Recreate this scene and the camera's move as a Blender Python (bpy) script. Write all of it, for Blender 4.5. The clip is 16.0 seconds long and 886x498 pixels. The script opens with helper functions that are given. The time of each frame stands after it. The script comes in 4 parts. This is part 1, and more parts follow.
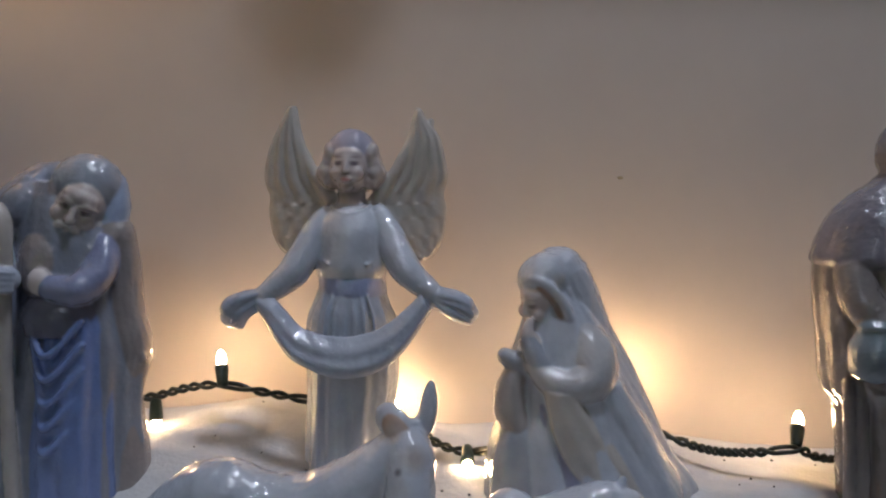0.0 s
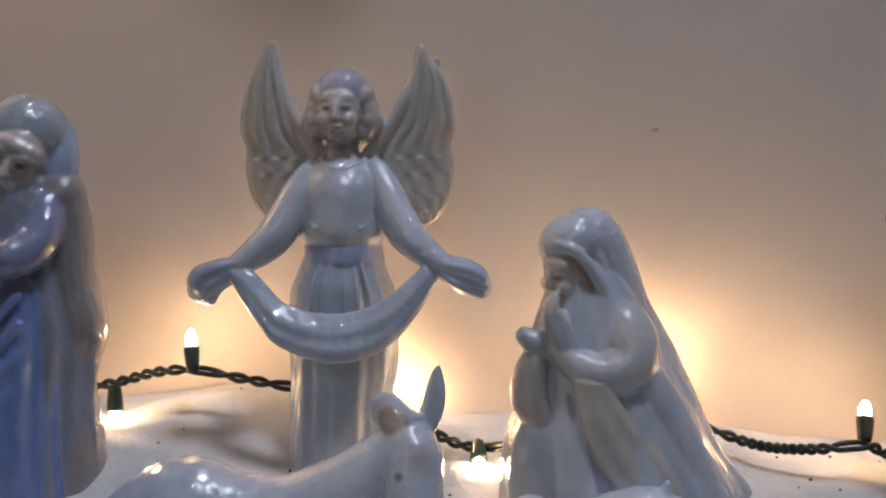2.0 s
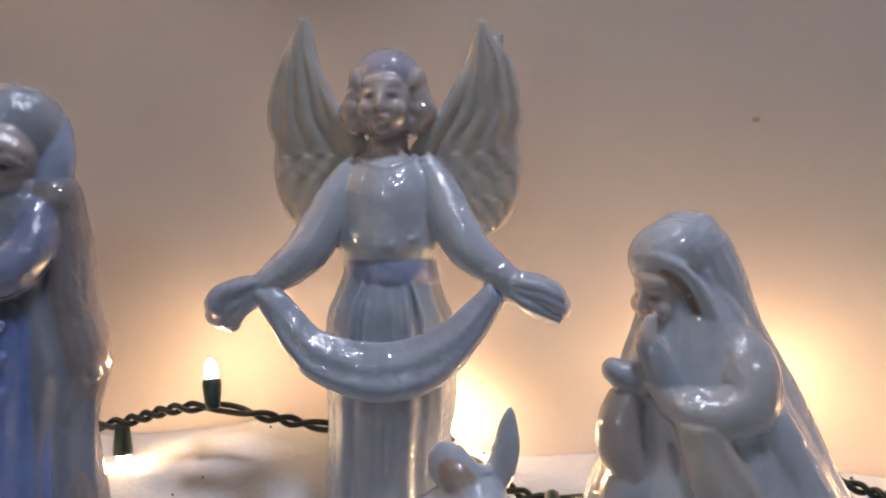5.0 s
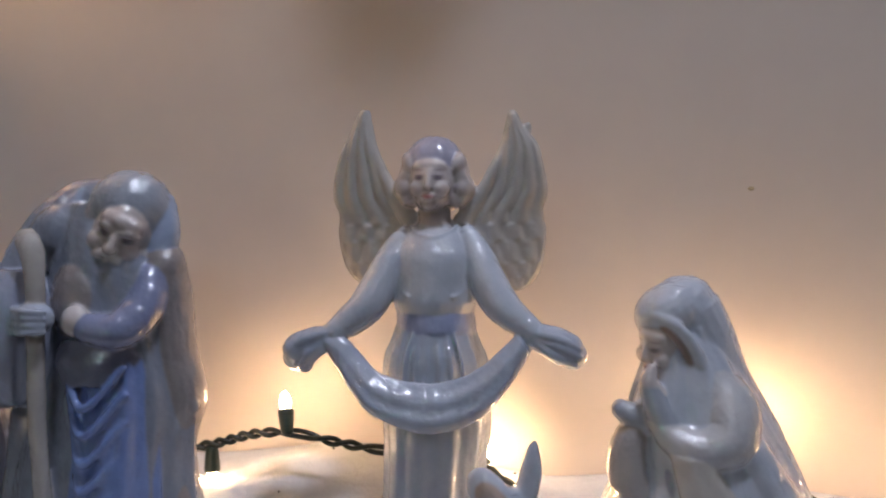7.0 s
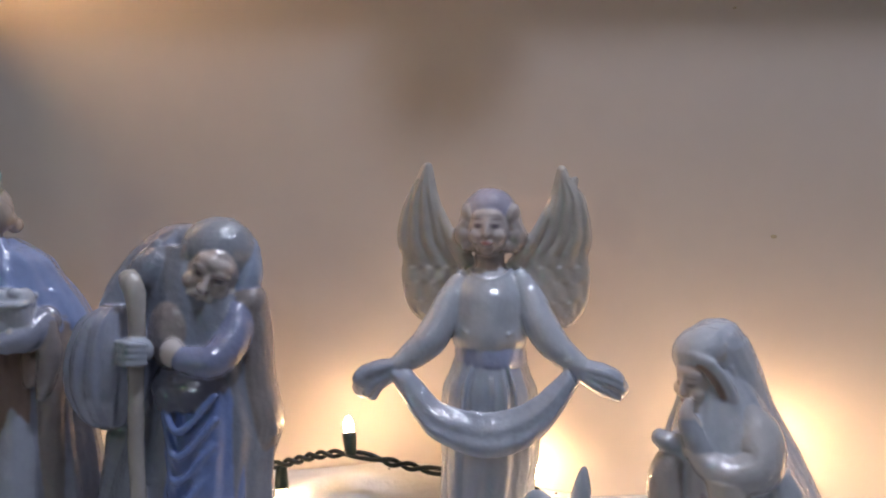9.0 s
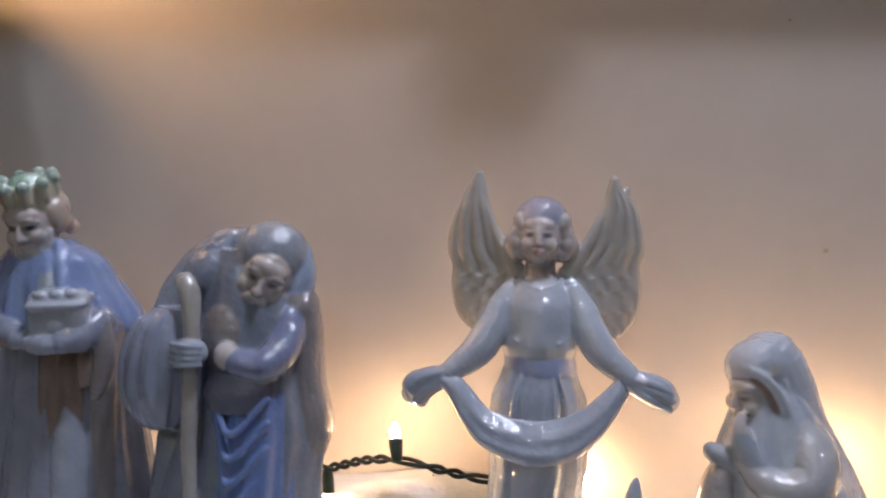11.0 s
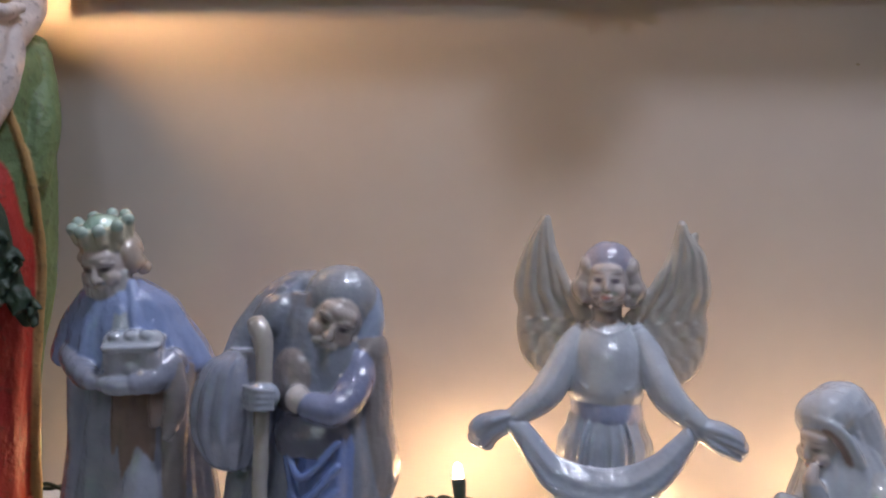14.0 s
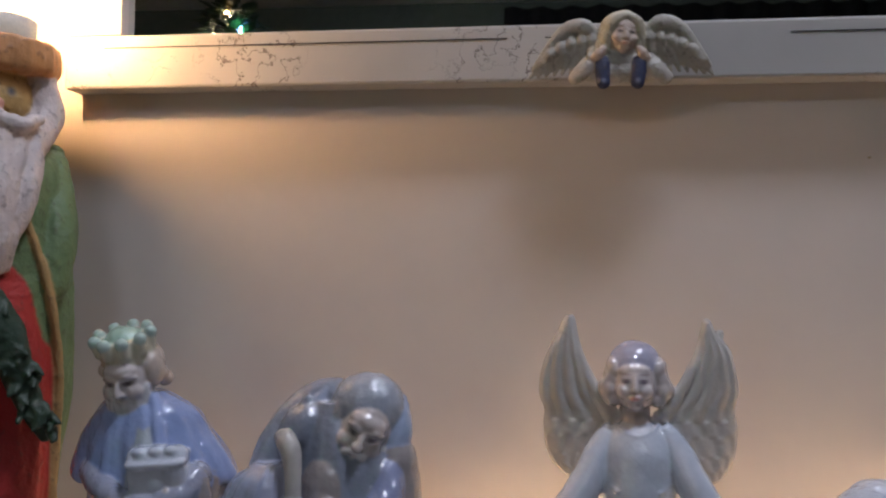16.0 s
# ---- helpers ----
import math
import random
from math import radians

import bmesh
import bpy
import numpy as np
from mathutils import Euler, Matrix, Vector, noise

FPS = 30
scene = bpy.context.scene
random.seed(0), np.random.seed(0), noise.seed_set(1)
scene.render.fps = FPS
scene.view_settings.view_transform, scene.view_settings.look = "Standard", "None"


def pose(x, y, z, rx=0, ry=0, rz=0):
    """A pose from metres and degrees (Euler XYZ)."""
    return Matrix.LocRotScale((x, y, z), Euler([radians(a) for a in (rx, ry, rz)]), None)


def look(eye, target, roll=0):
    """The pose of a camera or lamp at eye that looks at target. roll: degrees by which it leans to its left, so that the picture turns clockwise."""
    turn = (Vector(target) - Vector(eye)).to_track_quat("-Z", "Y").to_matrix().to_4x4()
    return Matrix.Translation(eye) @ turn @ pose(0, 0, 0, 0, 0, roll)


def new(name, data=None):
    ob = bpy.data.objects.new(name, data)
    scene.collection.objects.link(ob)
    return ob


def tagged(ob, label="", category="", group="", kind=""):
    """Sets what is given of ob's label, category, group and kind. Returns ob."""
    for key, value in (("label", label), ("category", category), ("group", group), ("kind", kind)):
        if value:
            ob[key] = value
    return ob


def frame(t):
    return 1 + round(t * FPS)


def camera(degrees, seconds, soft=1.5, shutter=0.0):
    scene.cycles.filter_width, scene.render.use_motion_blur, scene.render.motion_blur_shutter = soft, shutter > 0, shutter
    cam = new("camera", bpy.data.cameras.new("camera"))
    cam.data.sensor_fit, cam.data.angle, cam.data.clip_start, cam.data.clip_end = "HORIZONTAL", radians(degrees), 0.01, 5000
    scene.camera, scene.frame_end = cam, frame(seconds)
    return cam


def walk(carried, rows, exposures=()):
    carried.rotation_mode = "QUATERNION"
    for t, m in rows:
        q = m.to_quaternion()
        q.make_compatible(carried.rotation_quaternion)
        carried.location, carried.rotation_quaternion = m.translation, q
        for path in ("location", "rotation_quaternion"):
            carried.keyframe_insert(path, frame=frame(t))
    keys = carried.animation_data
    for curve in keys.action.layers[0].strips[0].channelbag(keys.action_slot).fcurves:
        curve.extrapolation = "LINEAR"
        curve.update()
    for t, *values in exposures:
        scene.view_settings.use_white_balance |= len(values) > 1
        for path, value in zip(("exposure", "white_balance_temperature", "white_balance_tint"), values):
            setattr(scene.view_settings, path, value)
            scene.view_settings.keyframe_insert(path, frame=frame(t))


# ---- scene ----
from mathutils.bvhtree import BVHTree

cam = camera(52.0, 16.0, soft=2.2)
PATH = [
    (0, (0.0702, -0.4545, 0.1460), (-0.0312, 1.5391, 0.0222), 1.04),
    (0.5, (0.0690, -0.4512, 0.1480), (-0.0263, 1.5416, 0.0071), 1.09),
    (1, (0.0662, -0.4292, 0.1401), (-0.0218, 1.5645, 0.0081), 1.21),
    (1.5, (0.0639, -0.4084, 0.1370), (-0.0233, 1.5843, -0.0096), 1.21),
    (2, (0.0616, -0.3861, 0.1350), (-0.0281, 1.6043, -0.0389), 1.09),
    (2.5, (0.0562, -0.3678, 0.1333), (-0.0231, 1.6221, -0.0516), 1.21),
    (3, (0.0517, -0.3444, 0.1304), (-0.0314, 1.6452, -0.0554), 1.17),
    (3.5, (0.0473, -0.3240, 0.1243), (-0.0443, 1.6678, -0.0312), 1.21),
    (4, (0.0423, -0.3054, 0.1233), (-0.0598, 1.6862, -0.0288), 1.12),
    (6.5, (0.0525, -0.3719, 0.1523), (-0.1882, 1.6072, -0.0070), 0.25),
    (7, (0.0522, -0.3843, 0.1582), (-0.1946, 1.5948, 0.0090), 0.49),
    (7.5, (0.0461, -0.3994, 0.1674), (-0.1902, 1.5807, 0.0146), 0.57),
    (8, (0.0400, -0.4141, 0.1707), (-0.1906, 1.5679, 0.0342), 0.85),
    (8.5, (0.0333, -0.4273, 0.1762), (-0.1980, 1.5550, 0.0459), 1.09),
    (9, (0.0293, -0.4286, 0.1743), (-0.2099, 1.5533, 0.0529), 1.22),
    (11.5, (0.0109, -0.4320, 0.1755), (-0.2810, 1.5434, 0.0647), 2.31),
    (12, (0.0066, -0.4327, 0.1793), (-0.2870, 1.5419, 0.0577), 2.39),
    (12.5, (0.0035, -0.4342, 0.1796), (-0.3030, 1.5389, 0.0659), 2.40),
    (13, (0.0007, -0.4351, 0.1822), (-0.3206, 1.5358, 0.0715), 2.49),
    (13.5, (-0.0023, -0.4359, 0.1870), (-0.3314, 1.5337, 0.0759), 2.51),
    (14, (-0.0059, -0.4365, 0.1904), (-0.3441, 1.5326, 0.0993), 2.57),
    (14.5, (-0.0095, -0.4375, 0.1931), (-0.3527, 1.5316, 0.1238), 2.44),
    (15, (-0.0155, -0.4369, 0.1948), (-0.3475, 1.5353, 0.1742), 2.40),
    (15.5, (-0.0181, -0.4369, 0.2058), (-0.3465, 1.5360, 0.1994), 2.15),
    (16, (-0.0260, -0.4386, 0.2109), (-0.3331, 1.5373, 0.2519), 1.21),
]
LEVELS = [(0, -0.24), (2, -0.09), (4, 0.08), (6.5, 0.10), (8.5, 0.13), (12.5, 0.34), (14.5, 0.30), (15.5, 0.2), (16, 0.15)]
walk(cam, [(t, look(eye, target, roll)) for t, eye, target, roll in PATH], [(t, e, 6500, min(16.0, 12.0 + t)) for t, e in LEVELS])

# ---- light ----
world = bpy.data.worlds.new("evening_room")
scene.world = world
world.use_nodes = True
wn = world.node_tree.nodes
sky = wn.new("ShaderNodeTexSky")
sky.sky_type, sky.sun_disc = "NISHITA", False
sky.sun_elevation, sky.sun_rotation = radians(2), radians(150)
world.node_tree.links.new(sky.outputs[0], wn["Background"].inputs[0])
wn["Background"].inputs[1].default_value = 0.05
scene.view_settings.exposure = 0.0


def area_lamp(name, power, colour, size, m, shape="DISK", size_y=0.0):
    d = bpy.data.lights.new(name, "AREA")
    d.energy, d.color, d.shape, d.size = power, colour, shape, size
    if size_y:
        d.size_y = size_y
    ob = new(name, d)
    ob.matrix_world = m
    return ob


BULB_GLOW = 200.0
FLAME_GLOW = 600.0
area_lamp("downlight_lamp", 6.3, (0.77, 0.85, 1.0), 0.17, look((0.22, -0.25, 1.21), (0.10, -0.02, 0.0)))
GLOBE_GLOW = 170.0

# ---- materials ----


def material(name):
    m = bpy.data.materials.new(name)
    m.use_nodes = True
    nt = m.node_tree
    return m, nt, nt.nodes["Principled BSDF"]


def noise_node(nt, scale, detail=4.0, rough=0.55):
    co = nt.nodes.new("ShaderNodeTexCoord")
    n = nt.nodes.new("ShaderNodeTexNoise")
    n.inputs["Scale"].default_value, n.inputs["Detail"].default_value = scale, detail
    n.inputs["Roughness"].default_value = rough
    nt.links.new(co.outputs["Object"], n.inputs["Vector"])
    return n


def ramp_node(nt, src, stops):
    r = nt.nodes.new("ShaderNodeValToRGB")
    while len(r.color_ramp.elements) < len(stops):
        r.color_ramp.elements.new(0.5)
    for e, (p, c) in zip(r.color_ramp.elements, stops):
        e.position, e.color = p, (*c, 1)
    nt.links.new(src, r.inputs["Fac"])
    return r


def mix_node(nt, fac, a, b, blend="MIX"):
    x = nt.nodes.new("ShaderNodeMix")
    x.data_type, x.blend_type = "RGBA", blend
    for sock, v in ((x.inputs[0], fac), (x.inputs[6], a), (x.inputs[7], b)):
        if isinstance(v, bpy.types.NodeSocket):
            nt.links.new(v, sock)
        elif isinstance(v, tuple):
            sock.default_value = (*v, 1)
        else:
            sock.default_value = v
    return x.outputs[2]


def bump_node(nt, p, src, strength, distance):
    b = nt.nodes.new("ShaderNodeBump")
    b.inputs["Strength"].default_value, b.inputs["Distance"].default_value = strength, distance
    nt.links.new(src, b.inputs["Height"])
    nt.links.new(b.outputs["Normal"], p.inputs["Normal"])
    return b


def plain(name, dark, light, scale, rough, bump=0.0, distance=0.001, metal=0.0, fine_tone=0.88):
    """Two tones mixed by noise at two scales, with fine relief."""
    m, nt, p = material(name)
    a, b = noise_node(nt, scale), noise_node(nt, scale * 9)
    tone = ramp_node(nt, a.outputs["Fac"], [(0.3, dark), (0.7, light)])
    fine = ramp_node(nt, b.outputs["Fac"], [(0.35, (fine_tone,) * 3), (0.65, (1, 1, 1))])
    nt.links.new(mix_node(nt, 1.0, tone.outputs[0], fine.outputs[0], "MULTIPLY"), p.inputs["Base Color"])
    p.inputs["Roughness"].default_value, p.inputs["Metallic"].default_value = rough, metal
    if bump:
        bump_node(nt, p, b.outputs["Fac"], bump, distance)
    return m


def glazed(name, rough, coat, relief, wear=0.0, ripple=0.0):
    """Painted ceramic: the colours come from the painted glaze stored on the mesh."""
    m, nt, p = material(name)
    at = nt.nodes.new("ShaderNodeAttribute")
    at.attribute_name = "glaze"
    n = noise_node(nt, 90, 5)
    f = noise_node(nt, 260, 2)
    mott = ramp_node(nt, n.outputs["Fac"], [(0.3, (0.86, 0.86, 0.88)), (0.6, (1, 1, 1))])
    col = mix_node(nt, 1.0, at.outputs["Color"], mott.outputs[0], "MULTIPLY")
    if wear:
        w = ramp_node(nt, f.outputs["Fac"], [(0.58, (0, 0, 0)), (0.68, (1, 1, 1))])
        col = mix_node(nt, mix_node(nt, 1.0, w.outputs[0], (wear, wear, wear), "MULTIPLY"), col, (0.06, 0.04, 0.03))
    nt.links.new(col, p.inputs["Base Color"])
    p.inputs["Roughness"].default_value = rough
    p.inputs["Coat Weight"].default_value, p.inputs["Coat Roughness"].default_value, p.inputs["Coat IOR"].default_value = coat, 0.04, 1.75
    p.inputs["Subsurface Weight"].default_value = 0.0
    bump_node(nt, p, f.outputs["Fac"], relief, 0.0012)
    if ripple:
        # the clear glaze pools unevenly over the smooth body
        g = noise_node(nt, 300, 1.0)
        b = nt.nodes.new("ShaderNodeBump")
        b.inputs["Strength"].default_value, b.inputs["Distance"].default_value = ripple, 0.0024
        nt.links.new(g.outputs["Fac"], b.inputs["Height"])
        nt.links.new(b.outputs["Normal"], p.inputs["Coat Normal"])
        p.inputs["Specular IOR Level"].default_value = 0.3
    return m


def glow(name, colour, strength):
    m, nt, p = material(name)
    p.inputs["Base Color"].default_value = (0.8, 0.75, 0.65, 1)
    p.inputs["Emission Color"].default_value, p.inputs["Emission Strength"].default_value = (*colour, 1), strength
    return m


M_WALL = plain("cream_wall_paint", (0.625, 0.555, 0.505), (0.645, 0.575, 0.525), 5, 0.75, 0.1, 0.0005, 0.0, 0.975)
M_SNOW = plain("cotton_batting", (0.52, 0.52, 0.54), (0.60, 0.60, 0.61), 40, 0.95, 0.5, 0.0015, 0.0, 0.95)
M_PORC = glazed("glazed_porcelain", 0.22, 1.0, 0.08, 0.0, 0.6)
M_RESIN = glazed("painted_resin", 0.55, 0.0, 0.8, 0.35)
M_CORD = plain("dark_green_cord", (0.010, 0.016, 0.012), (0.02, 0.028, 0.02), 200, 0.35)
M_SOCKET = plain("green_plastic_socket", (0.012, 0.028, 0.022), (0.022, 0.045, 0.034), 150, 0.3)
M_BULB = glow("warm_bulb_glow", (1.0, 0.66, 0.34), BULB_GLOW)
M_FLAME = glow("candle_flame_glow", (1.0, 0.60, 0.27), FLAME_GLOW)
M_WAX = plain("candle_wax", (0.75, 0.68, 0.55), (0.8, 0.74, 0.62), 60, 0.5)
M_FLECK = plain("black_fleck", (0.01, 0.01, 0.01), (0.03, 0.025, 0.025), 300, 0.6)
M_WOOD = plain("white_shelf_paint", (0.70, 0.68, 0.64), (0.78, 0.76, 0.72), 20, 0.4, 0.2)
M_DARKWALL = plain("dim_green_wall", (0.09, 0.11, 0.09), (0.12, 0.14, 0.115), 3, 0.8, 0.2)
M_CEIL = plain("ceiling_paint", (0.55, 0.54, 0.52), (0.6, 0.59, 0.57), 4, 0.9)
M_FLOOR = plain("brown_carpet", (0.10, 0.07, 0.05), (0.15, 0.11, 0.08), 25, 0.95, 0.6)


def distressed(name):
    """White paint with dark crackle marks rubbed into it."""
    m, nt, p = material(name)
    a, b = noise_node(nt, 62, 5, 0.6), noise_node(nt, 13, 3)
    lines = ramp_node(nt, a.outputs["Fac"], [(0.488, (0, 0, 0)), (0.498, (1, 1, 1)), (0.502, (1, 1, 1)), (0.511, (0, 0, 0))])
    spread = ramp_node(nt, b.outputs["Fac"], [(0.56, (0, 0, 0)), (0.63, (1, 1, 1))])
    wear = mix_node(nt, 1.0, lines.outputs[0], spread.outputs[0], "MULTIPLY")
    tone = ramp_node(nt, b.outputs["Fac"], [(0.3, (0.40, 0.38, 0.36)), (0.7, (0.47, 0.45, 0.43))])
    nt.links.new(mix_node(nt, wear, tone.outputs[0], (0.05, 0.025, 0.02)), p.inputs["Base Color"])
    p.inputs["Roughness"].default_value = 0.45
    bump_node(nt, p, a.outputs["Fac"], 0.2, 0.001)
    return m


M_FRAME = distressed("distressed_white_paint")
M_MIRROR, _nt, _p = material("mirror_glass")
_p.inputs["Base Color"].default_value = (0.82, 0.85, 0.84, 1)
_p.inputs["Metallic"].default_value, _p.inputs["Roughness"].default_value = 1.0, 0.015

# ---- building tools ----


def link_mesh(name, verts, faces, mat, parent=None, label="", smooth=True):
    me = bpy.data.meshes.new(name)
    me.from_pydata([tuple(map(float, v)) for v in verts], [], faces)
    me.materials.append(mat)
    if smooth:
        me.shade_smooth()
    ob = new(name, me)
    ob.parent = parent
    return tagged(ob, label)


def part(name, bm, mat, parent=None, label="", smooth=False):
    me = bpy.data.meshes.new(name)
    bm.to_mesh(me)
    bm.free()
    me.materials.append(mat)
    if smooth:
        me.shade_smooth()
    ob = new(name, me)
    ob.parent = parent
    return tagged(ob, label)


def box_bm(x0, x1, y0, y1, z0, z1, bevel=0.0, seg=2):
    bm = bmesh.new()
    bmesh.ops.create_cube(bm, size=1, matrix=Matrix.Translation(((x0 + x1) / 2, (y0 + y1) / 2, (z0 + z1) / 2)) @ Matrix.Diagonal((x1 - x0, y1 - y0, z1 - z0, 1)))
    if bevel:
        bmesh.ops.bevel(bm, geom=bm.edges[:], offset=bevel, segments=seg, affect="EDGES", profile=0.6)
    return bm


def smooth_path(pts, n):
    """A soft curve through the given rows, n rows long (Catmull-Rom in every column)."""
    p = np.array(pts, float)
    q = np.vstack([2 * p[0] - p[1], p, 2 * p[-1] - p[-2]])
    out = []
    for u in np.linspace(0, len(p) - 1 - 1e-9, n):
        i, t = int(u), u - int(u)
        a, b, c, d = q[i], q[i + 1], q[i + 2], q[i + 3]
        out.append(0.5 * (2 * b + (c - a) * t + (2 * a - 5 * b + 4 * c - d) * t * t + (3 * b - a - 3 * c + d) * t ** 3))
    return np.array(out)


class Clay:
    """Collects overlapping closed shapes, each with its glaze colour, and fuses them into one cast figure."""

    def __init__(self):
        self.v, self.f, self.c, self.spots = [], [], [], []

    def grid(self, rings, col):
        """Closed skin over rings of equal length, with a point at both ends."""
        base, n = len(self.v), len(rings[0])
        for r in rings:
            self.v.extend(map(tuple, r))
        for i in range(len(rings) - 1):
            for j in range(n):
                k = (j + 1) % n
                self.f.append((base + i * n + j, base + i * n + k, base + (i + 1) * n + k, base + (i + 1) * n + j))
                self.c.append(col)
        for ring, flip in ((0, True), (len(rings) - 1, False)):
            self.v.append(tuple(np.mean(rings[ring], axis=0)))
            for j in range(n):
                k = (j + 1) % n
                a, b = base + ring * n + j, base + ring * n + k
                self.f.append((b, a, len(self.v) - 1) if flip else (a, b, len(self.v) - 1))
                self.c.append(col)

    def ball(self, c, r, col, rx=0, ry=0, rz=0, n=24):
        r = (r, r, r) if isinstance(r, (int, float)) else r
        m = pose(*c, rx, ry, rz)
        rings = []
        for i in range(1, n // 2):
            a = math.pi * i / (n // 2)
            rings.append([m @ Vector((r[0] * math.sin(a) * math.cos(2 * math.pi * j / n), r[1] * math.sin(a) * math.sin(2 * math.pi * j / n), -r[2] * math.cos(a))) for j in range(n)])
        self.grid(rings, col)

    def loft(self, secs, col, folds=(), n=96, levels=50):
        """An upright robe through rows (z, centre x, centre y, half width, half depth); folds: (count, depth at foot, depth at top, phase)."""
        p = smooth_path(secs, levels)
        th = np.linspace(0, 2 * math.pi, n, endpoint=False)
        rings = []
        for i, (z, cx, cy, rx, ry) in enumerate(p):
            u, k = i / (levels - 1), np.ones(n)
            for cnt, low, high, ph in folds:
                d = low + (high - low) * u
                k += d * (0.7 * np.cos(cnt * th + ph + 0.5 * math.sin(3 * u + ph)) + 0.3 * np.cos((2 * cnt + 1) * th + 2.1 * ph + u))
            rings.append(np.stack([cx + rx * k * np.cos(th), cy + ry * k * np.sin(th), np.full(n, z)], 1))
        self.grid(rings, col)

    def tube(self, pts, col, flat=1.0, n=20, levels=0):
        """A limb or strip through rows (x, y, z, radius); flat: its depth against its breadth."""
        levels = levels or 8 * len(pts)
        p = smooth_path(pts, levels)
        rings, side = [], None
        ang = np.linspace(0, 2 * math.pi, n, endpoint=False)

        def ring(c, u, w, r):
            return [np.array(c) + r * (math.cos(a) * u + flat * math.sin(a) * w) for a in ang]

        for i in range(levels):
            t = p[min(i + 1, levels - 1), :3] - p[max(i - 1, 0), :3]
            t /= np.linalg.norm(t) + 1e-12
            ref = np.array((0, 1, 0)) if abs(t[1]) < 0.85 else np.array((0, 0, 1))
            w = ref - t * ref.dot(t)
            w /= np.linalg.norm(w)
            u = np.cross(w, t)
            r = max(p[i, 3], 0.0004)
            if i == 0:
                for k in (0.92, 0.7, 0.4):
                    rings.append(ring(p[0, :3] - t * r * k, u, w, r * math.sqrt(1 - k * k)))
                rings[:] = rings[::-1]
            rings.append(ring(p[i, :3], u, w, r))
            if i == levels - 1:
                for k in (0.4, 0.7, 0.92):
                    rings.append(ring(p[i, :3] + t * r * k, u, w, r * math.sqrt(1 - k * k)))
        self.grid(rings, col)

    def block(self, c, half, col, rx=0, ry=0, rz=0):
        m = pose(*c, rx, ry, rz)
        th = np.linspace(0, 2 * math.pi, 28, endpoint=False)
        rings = []
        for z in np.linspace(-1, 1, 9):
            k = 1 - 0.12 * abs(z) ** 6
            rings.append([m @ Vector((half[0] * k * math.copysign(abs(math.cos(a)) ** 0.35, math.cos(a)), half[1] * k * math.copysign(abs(math.sin(a)) ** 0.35, math.sin(a)), half[2] * z)) for a in th])
        self.grid(rings, col)

    def ribbon(self, rows, col, thick, relief, nv=36, levels=64):
        """A bent plate through rows (edge a, edge b), six numbers each; relief(u, v) lifts its front."""
        p = smooth_path(rows, levels)
        rings = []
        for i, q in enumerate(p):
            u = i / (levels - 1)
            a, b = q[:3], q[3:]
            front, back = [], []
            for j in range(nv + 1):
                v = j / nv
                edge = math.sqrt(max(0.0, 1 - (2 * v - 1) ** 6))
                base = a + (b - a) * v
                front.append(base + np.array((0, -0.5 * thick * edge - relief(u, v) * edge, 0)))
                back.append(base + np.array((0, 0.5 * thick * edge + 0.0001, 0)))
            rings.append(front + back[::-1])
        self.grid(rings, col)

    def mark(self):
        return len(self.v), len(self.spots)

    def turn(self, since, m):
        """Moves all that was added since the mark."""
        nv, ns = since
        self.v[nv:] = [tuple(m @ Vector(v)) for v in self.v[nv:]]
        rot = np.array(m.to_3x3().normalized())
        self.spots[ns:] = [(tuple(m @ Vector(c)), r, k, rot @ ax) for c, r, k, ax in self.spots[ns:]]

    def spot(self, c, r, col):
        r = (r, r, r) if isinstance(r, (int, float)) else r
        self.spots.append((c, r, col, np.eye(3)))

    def face(self, m, s, skin, brow, eye, lip, old=False, fine=1.0):
        """A modelled face of half height s that looks along -y before the pose m: brow, sockets, nose, cheeks, lips and chin."""
        at = self.mark()
        self.ball((0, 0, 0), (0.80 * s, 0.88 * s, 1.04 * s), skin, n=32)
        self.ball((0, -0.50 * s, 0.50 * s), (0.60 * s, 0.36 * fine * s, 0.30 * s), skin)
        self.ball((0, -0.58 * s, -0.74 * s), (0.30 * s, 0.24 * s, 0.24 * s), skin)
        self.tube([(0, -0.82 * s, 0.30 * s, 0.07 * fine * s), (0, (-0.80 - 0.18 * fine) * s, 0.02 * s, 0.11 * fine * s), (0, (-0.80 - 0.24 * fine) * s, -0.14 * s, 0.14 * fine * s)], skin)
        for k in (-1, 1):
            self.ball((k * 0.36 * s, -0.58 * s, -0.22 * s), (0.34 * s, 0.30 * s, 0.32 * s), skin)
            self.ball((k * 0.11 * fine * s, (-0.80 - 0.16 * fine) * s, -0.17 * s), 0.10 * fine * s, skin)
            self.tube([(k * 0.12 * s, -0.84 * fine * s, 0.34 * s, 0.06 * s), (k * 0.36 * s, -0.80 * fine * s, 0.40 * s, 0.08 * s), (k * 0.58 * s, -0.62 * fine * s, 0.30 * s, 0.05 * s)], skin)
            self.spot((k * 0.33 * s, -0.84 * s, 0.14 * s), (0.17 * s, 0.3 * s, 0.075 * s), eye)
            self.spot((k * 0.33 * s, -0.84 * s, 0.21 * s), (0.20 * s, 0.3 * s, 0.035 * s), eye)
            self.spot((k * 0.36 * s, -0.82 * s, 0.42 * s), (0.22 * s, 0.3 * s, 0.045 * s), brow)
        self.tube([(-0.20 * s, -0.84 * s, -0.44 * s, 0.05 * s), (0, -0.93 * s, -0.42 * s, 0.07 * s), (0.20 * s, -0.84 * s, -0.44 * s, 0.05 * s)], skin)
